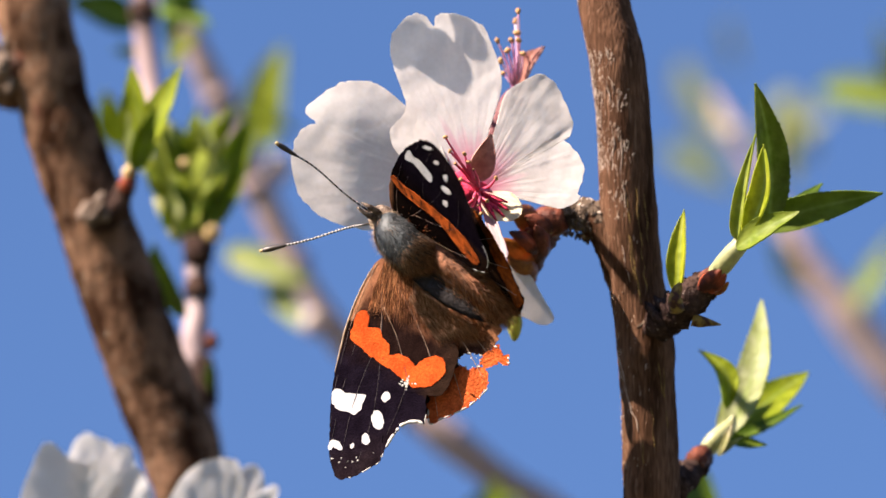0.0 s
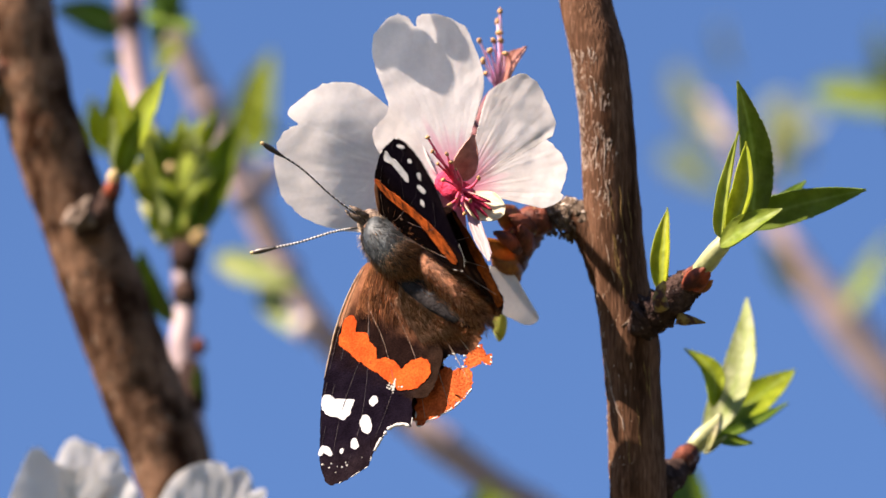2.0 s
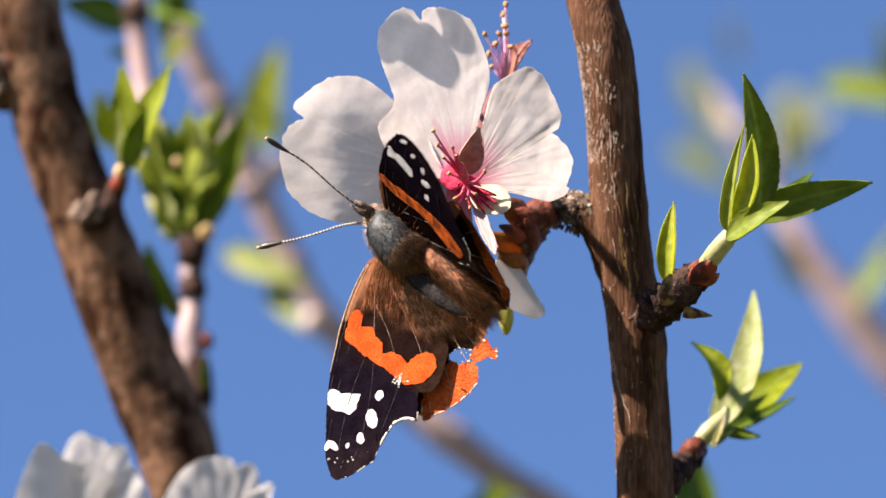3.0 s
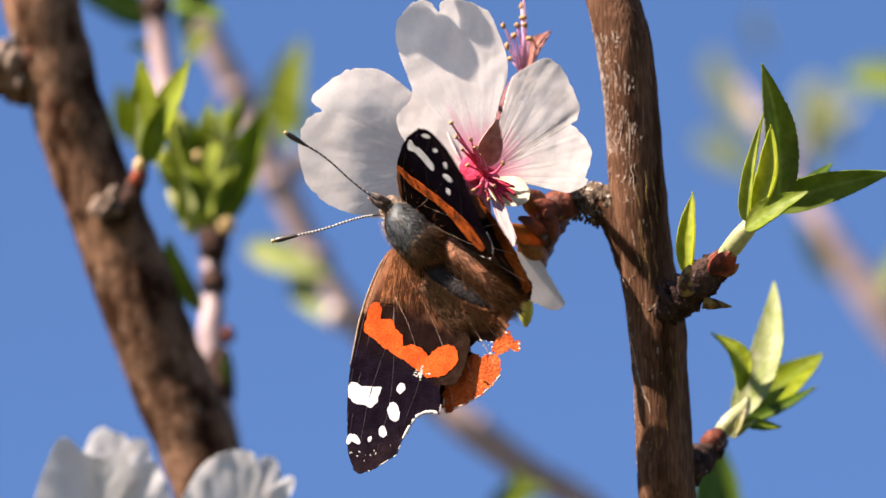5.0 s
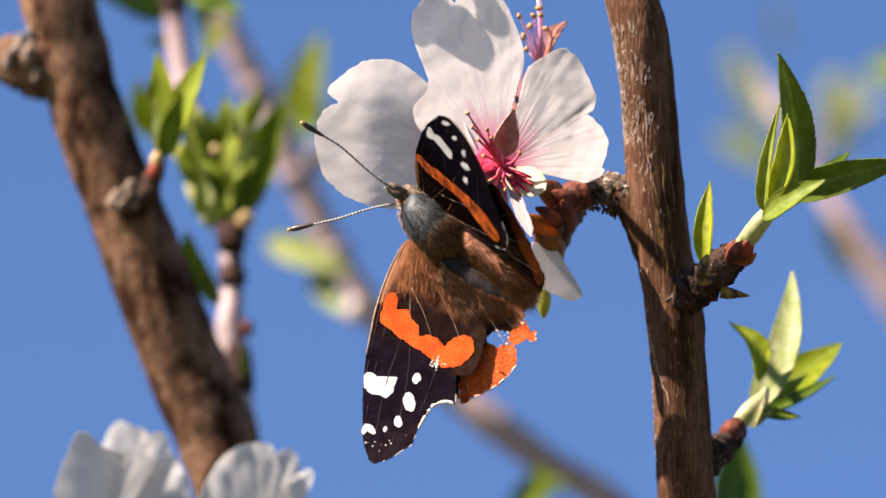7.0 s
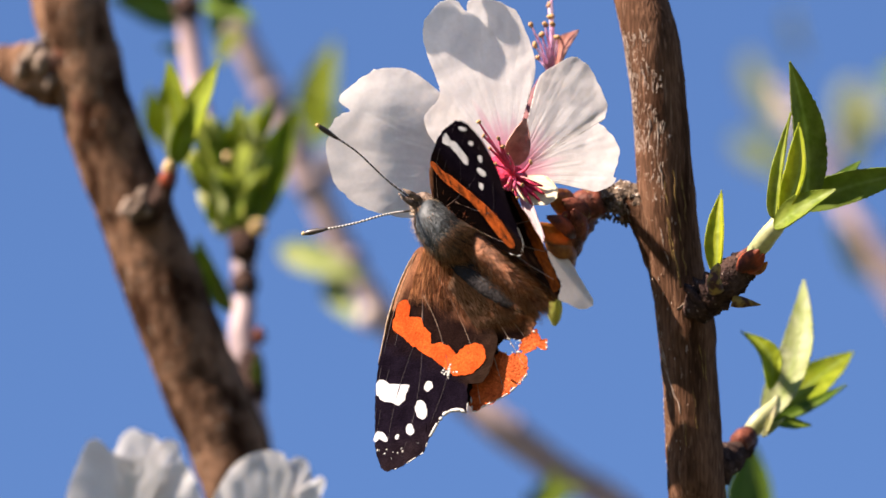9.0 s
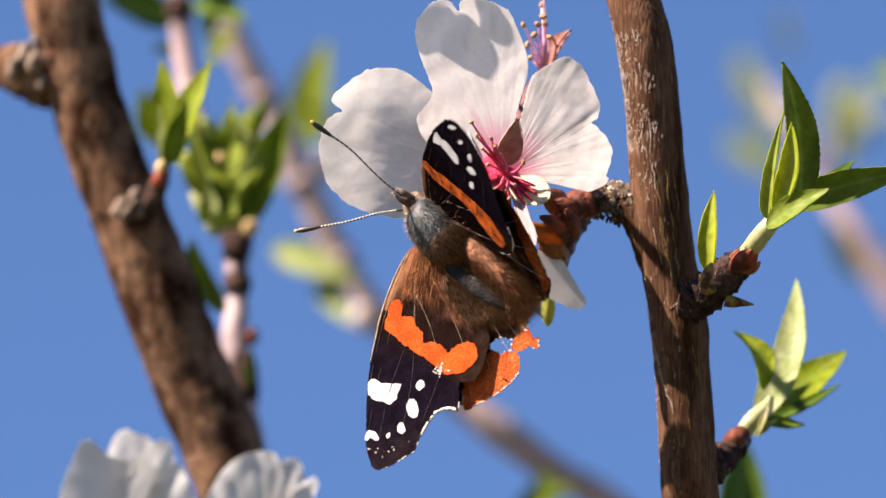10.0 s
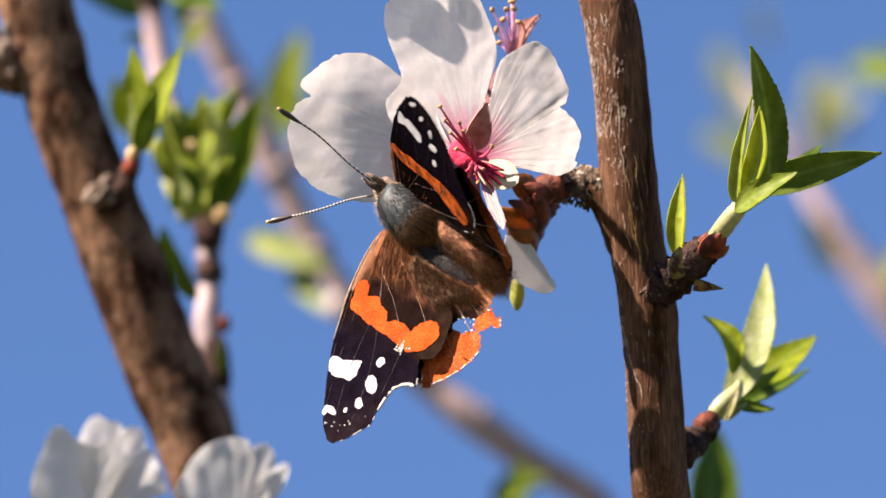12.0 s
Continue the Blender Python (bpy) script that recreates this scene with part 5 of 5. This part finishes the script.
def wing_pair(w, wh, flip, hind_lift):
    """Forewing and hindwing of one side, each with its markings."""
    front, w = w, wh
    hind = part("hindwing", blade(w, HIND_RIGHT if flip else HIND, hind_lift, 0.06, hind_tone, rag=0.4, seed=2 + flip, middle=(9.0, 7.0)), WING, butterfly, "brown hindwing with a torn orange border", pivot=w.root)
    part("orange_border", blade(w, EDGE_RIGHT if flip else EDGE, hind_lift + 0.07, 0.05, rag=0.5, seed=4 + flip, rings=6), OCHRE if flip else FRAYED, hind, "frayed orange border")
    if not flip:
        part("orange_border", blade(w, EDGE_TIP, hind_lift + 0.07, 0.05, rag=0.6, seed=5 + flip, rings=5), OCHRE if flip else FRAYED, hind, "frayed orange border")
    hind_plane, w = w, front
    fore = part("forewing", blade(w, FORE_RIGHT if flip else FORE, 0.0, 0.07, (lambda s, t: fore_tone(s, t, 2.1)) if flip else fore_tone, n=6, rings=22, rag=0.16, seed=flip), WING, butterfly, "black-tipped brown forewing with an orange band and white spots", pivot=w.root)
    for k, cell in enumerate((BAND_RIGHT,) if flip else BAND):
        part("orange_band", blade(w, cell, 0.07 + 0.008 * k, 0.06, n=6, rag=0.22, seed=7 + flip + k, rings=8), DULL if flip else ORANGE, fore, "dull dark-flecked orange band" if flip else "bright orange patch of the band")
    part("white_spot", blade(w, BAR_RIGHT if flip else BAR, 0.04, 0.04, rag=0.2, seed=8, rings=6), WHITE, fore, "white bar")
    for i, (s, t, a, b, lean) in enumerate(DOTS_RIGHT if flip else DOTS):
        c_, s_ = math.cos(radians(lean)), math.sin(radians(lean))
        a, b = (a * 0.75, b * 0.9) if flip else (a, b)
        ring = [(s + a * c_ * math.cos(k * math.pi / 4) - b * s_ * math.sin(k * math.pi / 4), t + a * s_ * math.cos(k * math.pi / 4) + b * c_ * math.sin(k * math.pi / 4)) for k in range(8)]
        part("white_spot", blade(w, ring, 0.04, 0.04, n=4, rag=0.18, seed=i, rings=4), WHITE, fore, "white spot")
    edge = closed(FORE_RIGHT if flip else FORE, 6)
    r_ = random.Random(31 + flip)
    crumbs = []
    for _ in range(0 if flip else 40):
        if len(crumbs) < 30:
            s, t = 8.5 + r_.gauss(0, 0.42), 14.2 + r_.gauss(0, 0.42)
        else:
            s = r_.uniform(3.5, 9.0)
            t = 28.0 - 1.05 * max(0.0, s - 5.6) - r_.uniform(0.2, 1.6)
        size = r_.uniform(0.00004, 0.00013)
        crumbs.append(lump(w.put(s, t, 0.10 if len(crumbs) < 30 else 0.01), (w.across * size * r_.uniform(0.8, 1.6), w.out * size * r_.uniform(0.8, 1.8), w.up * size * 0.5), 0.5, 3000, 4, 6, seed=s))
    if crumbs:
        part("worn_scales", join(*crumbs), PALE, fore, "scattered white worn scales", kind="stuff")
    for k in range(98, 132, 3) if flip else range(78, 145, 3):
        strong = not flip and (102 <= k <= 114 or 120 <= k <= 138)
        if r_.random() < (0.15 if strong else 0.45 if flip else 0.45):
            continue
        a, b = edge[k], edge[k + (4 if strong else 3 if flip else r_.choice((1, 2, 3)))]
        fat = 0.00024 if strong else 0.00005 if flip else 0.00009
        part("fringe", tube([w.put(*a, -0.02), w.put(*((a + b) / 2), -0.02), w.put(*b, -0.02)], [fat * 0.75, fat * r_.uniform(0.8, 1.1), fat * 0.75], 3, 5, 0.4, 3000, k), PALE, fore, "white fringe scales")
    if not flip:
        crumbs = []
        for s, t in ((13.3, 9.2), (13.2, 8.5), (13.6, 7.8), (14.2, 7.4), (14.7, 7.9), (14.9, 7.2), (15.3, 7.6), (15.7, 7.1), (15.9, 7.7), (14.4, 9.2), (15.2, 8.9), (16.0, 8.5), (19.3, 6.0), (19.5, 6.6), (18.9, 7.1), (17.2, 5.3)):
            size = r_.uniform(0.00006, 0.00015)
            crumbs.append(lump(wh.put(s, t, hind_lift + 0.1), (wh.across * size * r_.uniform(0.8, 1.8), wh.out * size, wh.up * size * 0.6), 0.6, 3000, 5, 7, seed=s))
        part("torn_edge", join(*crumbs), PALE, hind, "white torn wing crumbs", kind="stuff")
        border = closed(EDGE, 6)
        for k in range(58, 92, 3):
            a, b = border[k], border[k + 3]
            part("fringe", tube([wh.put(*a, hind_lift), wh.put(*((a + b) / 2), hind_lift), wh.put(*b, hind_lift)], [0.00007, 0.00013 * r_.uniform(0.6, 1.3), 0.00007], 3, 5, 0.4, 3000, k), PALE, hind, "white fringe scales")
    for line in (((-0.2, 1.3), (0.5, 3.4), (2.1, 7.5), (3.0, 10.4), (2.9, 14.4), (3.2, 20), (4.4, 26)), ((1.9, 6.4), (4.6, 8.9), (7.0, 11.8), (8.6, 15.0), (8.8, 21.5)), ((-0.6, 2.0), (-0.5, 8), (0.4, 13), (1.2, 19), (2.6, 25.5)),
                 ((0.7, 1.7), (5.0, 5.1), (8.3, 8.1), (10.6, 10.6), (11.6, 13.4)), ((2.2, 7.6), (3.8, 12), (5.4, 17), (6.4, 22), (6.8, 27)), ((-1.0, 1.5), (-1.3, 6), (-1.1, 11), (0.0, 18), (1.6, 23.5))):
        thin = 0.5 if flip else 1.0
        inner = [q for q in line if q[1] < 13]
        outer = [q for q in line if q[1] > 6.5]
        if len(inner) > 2:
            part("vein", tube([w.put(*q, 0.02 if flip else 0.04) for q in inner], [0.00005 * thin] + [0.000024 * thin] * (len(inner) - 1), 6, 5), VEIN, fore)
        part("vein", tube([w.put(*q, 0.02) for q in outer], [0.00003 * thin] * (len(outer) - 1) + [0.00002], 6, 5), VEIN_DARK, fore)
    if not flip:
        part("leading_edge", tube([w.put(*q, 0.02) for q in FORE[1:7]], [0.00006, 0.00010, 0.00011, 0.00012, 0.00010, 0.00005], 5, 6, 0.3, 3000), FUR_BEIGE, fore, "pale beige leading edge")
    for ends in ((16.5, 6.5), (17.5, 10.0), (16.0, 14.0), (13.2, 16.5)):
        pts = [wh.put(3.0, 1.5, hind_lift + 0.1), wh.put(ends[0] * 0.6 + 1, ends[1] * 0.55, hind_lift + 0.1), wh.put(*ends, hind_lift + 0.1)]
        part("vein", tube(pts, [0.0001, 0.00007, 0.00003], 8, 5), VEIN, hind)
    r_ = random.Random(11 + flip)
    hairs = []
    for _ in range(4200 if flip else 3200):
        s = 2.5 + (15 if flip else 13) * r_.random() ** 0.9
        t = 0.2 + (0.12 * s + 3.2) * r_.random() ** 1.2
        if not flip and s < 14.5 and t < 2.2 + 0.17 * min(s - 5.6, 5.0):
            continue
        p = wh.put(s, t, hind_lift + 0.05 + (0 if flip else 1.1 * r_.random() * min(1.0, max(0.0, s - 7) / 4)))
        hairs.append((p, (wh.across * 0.95 + wh.out * 0.22 + wh.up * 0.30).normalized(), 0.0026 if s < 11 else 0.0026 - 0.0004 * (s - 11)))
    part("fur", fur(hairs, 3 + flip, 0.13, 0.00003), FUR, hind, "long brown hairs", kind="stuff")
    if not flip:
        hairs = []
        for _ in range(2100):
            s = r_.uniform(4.5, 13.5)
            hairs.append((w.put(s, 0.2 * s + 1.2 + min(0.45 * s, max(0.3, 14.0 - s)) * r_.random() ** 1.3, 0.08), (w.across * 0.8 + w.out * 0.45 + w.up * 0.22).normalized(), 0.0024))
        part("inner_fur", fur(hairs, 8, 0.15, 0.00003), FUR_GREY, hind, "long copper-brown hairs along the inner edge", kind="stuff")
    hairs = []
    for _ in range(60 if flip else 1500):
        q = r_.random() ** 0.8
        s, t = -0.3 + (2 + 11 * q) * r_.random(), 0.2 + 6.2 * q
        hairs.append((w.put(s, t, 0.03), (w.out * 0.9 + w.across * (0.15 + 0.06 * s) + w.up * 0.05).normalized(), 0.0021))
    part("fur", fur(hairs, 5 + flip, 0.05, 0.000022), FUR, fore, "short brown hairs", kind="stuff")
    return fore, hind


left_fore, left_hind = wing_pair(LEFT, LEFT_HIND, 0, -0.25)
right_fore, right_hind = wing_pair(RIGHT, RIGHT_HIND, 1, -0.35)

hairs = []
for _ in range(7000):
    a, h = rng.uniform(0, 2 * math.pi), rng.uniform(-1, 0.9)
    d = AX * h + (SIDE * math.cos(a) + TOP * math.sin(a)) * math.sqrt(1 - h * h)
    p = BODY + AX * 0.0048 * h + (SIDE * 0.0031 * math.cos(a) + TOP * 0.0034 * math.sin(a)) * math.sqrt(1 - h * h)
    if d.dot(TOP) > 0.35 and -0.35 < h < 0.85 and rng.random() < 0.985:
        continue
    hairs.append((p, (d * 0.35 - AX * 0.9).normalized(), 0.0014))
part("fur", fur(hairs, 21, 0.2, 0.000026), FUR_GREY, thorax, "grey-brown hairs", kind="stuff")
hairs = []
for _ in range(1100):
    a, h = rng.uniform(0.25, math.pi - 0.25), rng.uniform(-0.8, 0.9)
    ring = math.sqrt(1 - h * h)
    d = AX * h + (SIDE * math.cos(a) + TOP * math.sin(a)) * ring
    hairs.append((BODY + AX * 0.0048 * h + (SIDE * 0.0031 * math.cos(a) + TOP * 0.0034 * math.sin(a)) * ring, (d * 0.3 - AX * 0.9 + SIDE * math.cos(a) * 0.5).normalized(), 0.0013))
part("back_fur", fur(hairs, 25, 0.2, 0.00002), FUR_SLATE, thorax, "fine slate-grey hairs", kind="stuff")
collar, saddle = [], []
for _ in range(2600):
    a, h = rng.uniform(0, 2 * math.pi), rng.uniform(-0.7, 0.95)
    ring = math.sqrt(1 - h * h)
    d = AX * h + (SIDE * math.cos(a) + TOP * math.sin(a)) * ring
    p = BODY + AX * 0.0048 * h + (SIDE * 0.0031 * math.cos(a) + TOP * 0.0034 * math.sin(a)) * ring
    if d.dot(TOP) > 0.3 and h < -0.25:
        saddle.append((p, (d * 0.4 - AX * 0.9).normalized(), 0.0014))
    elif 0.0 < d.dot(TOP) < 0.4:
        collar.append((p, (d * 0.8 - AX * 0.4).normalized(), 0.0009))
part("collar_fur", fur(collar, 23, 0.3, 0.00002), FUR_BEIGE, thorax, "short beige hairs", kind="stuff")
part("saddle_fur", fur(saddle, 24, 0.3, 0.00002), FUR_OLIVE, thorax, "olive-grey hairs", kind="stuff")
for owner, body_line, fur_mat, count, spread, words in ((abdomen, ABDOMEN_LINE, FUR_SLATE, 650, 0.5, "slate-grey hairs"), (abdomen, ABDOMEN_LINE, FUR, 320, 0.5, "scattered copper-brown hairs"), (fold, FOLD_LINE, FUR, 4200, 0.4, "long copper-brown hairs"), (fold, FOLD_LINE, FUR_GREY, 2400, 0.45, "long light brown hairs")):
    hairs = []
    line = spline(body_line, 40)
    for _ in range(count):
        q, a = line[int(rng.random() * (len(line) - 1))], rng.uniform(0, 2 * math.pi)
        d = SIDE * math.cos(a) + TOP * math.sin(a)
        if owner == abdomen and d.x + d.z < 0.1:
            continue
        hairs.append((Vector(q[:3]) + d * q[3] * 0.95, (d * spread - AX).normalized(), 0.0027))
    part("fur", fur(hairs, 22, 0.16, 0.00003), fur_mat, owner, words, kind="stuff")
for sx, (x, y) in ((-1, (760, 360)), (1, (800, 400)), (-1, (790, 380)), (1, (820, 420))):
    k = BODY.lerp(at(x, y, -9), 0.5) + Vector((0, 0.002, 0.001))
    part("leg", tube([BODY + Vector((0, 0.002, 0)), k, at(x, y, -9)], [0.0003, 0.00022, 0.00012], 5, 6), DARK, butterfly, "thin dark leg")


def turned(v):
    v = Vector([radians(a) for a in v])
    return Matrix.Rotation(v.length, 4, v.normalized()) if v.length > 1e-9 else Matrix.Identity(4)


# seconds, turn about the picture axes in degrees, shift sideways and upwards in metres
BODY_TURNS = (
    (0, (0.00, 0.00, 0.00), (0.00000, 0.00000)),
    (0.5, (0.69, 0.52, 1.71), (-0.00014, -0.00001)),
    (1, (-1.83, 1.69, -4.18), (0.00029, -0.00035)),
    (1.5, (-2.13, 0.85, -4.04), (0.00043, -0.00034)),
    (2, (-1.73, 2.01, -5.47), (0.00037, -0.00043)),
    (2.5, (-1.21, 1.75, -5.96), (0.00039, -0.00047)),
    (4.5, (-1.42, 1.41, -4.50), (0.00027, -0.00048)),
    (5, (-0.26, 1.19, -1.59), (0.00027, -0.00046)),
    (5.5, (0.22, 0.27, -1.74), (0.00030, -0.00044)),
    (6, (0.98, 0.86, -1.55), (0.00027, -0.00035)),
    (6.5, (2.79, 1.01, -0.86), (0.00021, -0.00021)),
    (7, (0.88, 1.65, -1.47), (0.00020, -0.00031)),
    (9, (-0.75, 3.58, -3.19), (0.00043, -0.00023)),
    (9.5, (-0.62, 2.37, -0.10), (0.00033, -0.00015)),
    (10, (-1.35, 4.71, -3.44), (0.00040, -0.00017)),
    (10.5, (0.29, 2.20, -1.40), (0.00022, -0.00021)),
    (11, (1.03, 2.12, 1.85), (-0.00001, -0.00028)),
    (11.5, (-3.27, 4.83, -3.52), (0.00035, -0.00004)),
    (12, (-4.02, 2.59, -4.02), (0.00069, -0.00002)),
)
LEFT_TURNS = (
    (0, (0.00, 0.00, 0.00), (0.00000, 0.00000)),
    (0.5, (2.28, -1.48, 0.09), (-0.00003, 0.00003)),
    (1, (2.81, -3.19, 0.38), (-0.00010, -0.00000)),
    (1.5, (1.58, -1.74, 0.42), (-0.00005, 0.00002)),
    (2, (1.50, -3.62, 0.24), (-0.00020, 0.00000)),
    (2.5, (0.72, -3.23, 0.18), (-0.00020, -0.00002)),
    (4.5, (1.80, -3.32, -0.72), (-0.00020, 0.00001)),
    (5, (1.69, -3.26, -1.76), (-0.00009, 0.00003)),
    (5.5, (0.95, -2.44, -2.61), (-0.00008, 0.00003)),
    (6, (0.39, -3.01, -1.87), (-0.00009, -0.00005)),
    (6.5, (0.15, -3.17, -1.96), (-0.00014, -0.00010)),
    (7, (-0.22, -3.09, -1.53), (-0.00006, -0.00011)),
    (9, (2.29, -5.04, -0.99), (-0.00012, -0.00006)),
    (9.5, (0.04, -3.14, -0.71), (0.00002, -0.00004)),
    (10, (1.01, -5.74, -0.80), (-0.00004, -0.00011)),
    (10.5, (0.05, -3.00, -1.42), (-0.00012, -0.00005)),
    (11, (-2.00, -2.04, -2.14), (-0.00013, 0.00001)),
    (11.5, (-1.27, -3.04, -1.92), (-0.00013, 0.00003)),
    (12, (-3.20, -0.27, -2.07), (-0.00012, 0.00011)),
)
RIGHT_TURNS = (
    (0, (0.00, 0.00, 0.00), (0.00000, 0.00000)),
    (0.5, (-0.85, 1.07, -0.84), (0.00000, -0.00000)),
    (1, (1.11, -2.77, 0.20), (0.00000, -0.00001)),
    (1.5, (0.09, -0.73, 1.06), (0.00001, -0.00001)),
    (2, (-0.32, -2.25, 0.35), (0.00001, -0.00001)),
    (2.5, (-0.34, -2.88, 0.50), (0.00000, -0.00000)),
    (4.5, (0.81, -2.74, -0.77), (0.00000, -0.00001)),
    (5, (-0.06, -2.69, -1.38), (0.00000, -0.00001)),
    (5.5, (-0.88, -1.07, -1.58), (-0.00000, -0.00000)),
    (6, (-1.76, -1.71, -0.86), (0.00000, -0.00000)),
    (6.5, (-3.83, -0.25, -0.76), (0.00000, 0.00000)),
    (7, (-2.31, -0.43, -1.56), (-0.00000, 0.00000)),
    (9, (-1.96, -1.97, 1.10), (0.00001, 0.00000)),
    (9.5, (-3.73, 1.20, 0.47), (0.00001, 0.00000)),
    (10, (-1.72, -3.05, 0.01), (0.00000, -0.00000)),
    (10.5, (-2.32, -1.11, -0.33), (-0.00000, 0.00001)),
    (11, (-2.85, -0.57, -3.43), (-0.00001, 0.00000)),
    (11.5, (-1.24, -2.57, -2.87), (-0.00002, 0.00002)),
    (12, (-1.66, -0.93, -3.04), (-0.00002, 0.00002)),
)


def motions():
    walk(butterfly, [(t, BASE @ Matrix.Translation(BODY + Vector((x, 0, z))) @ turned(v)) for t, v, (x, z) in BODY_TURNS])
    for pair, turns in (((left_fore, left_hind), LEFT_TURNS), ((right_fore, right_hind), RIGHT_TURNS)):
        for wing in pair:
            rest = ORIGIN[wing] - BODY
            walk(wing, [(t, Matrix.Translation(rest + Vector((x, 0, z))) @ turned(v)) for t, v, (x, z) in turns])


motions()
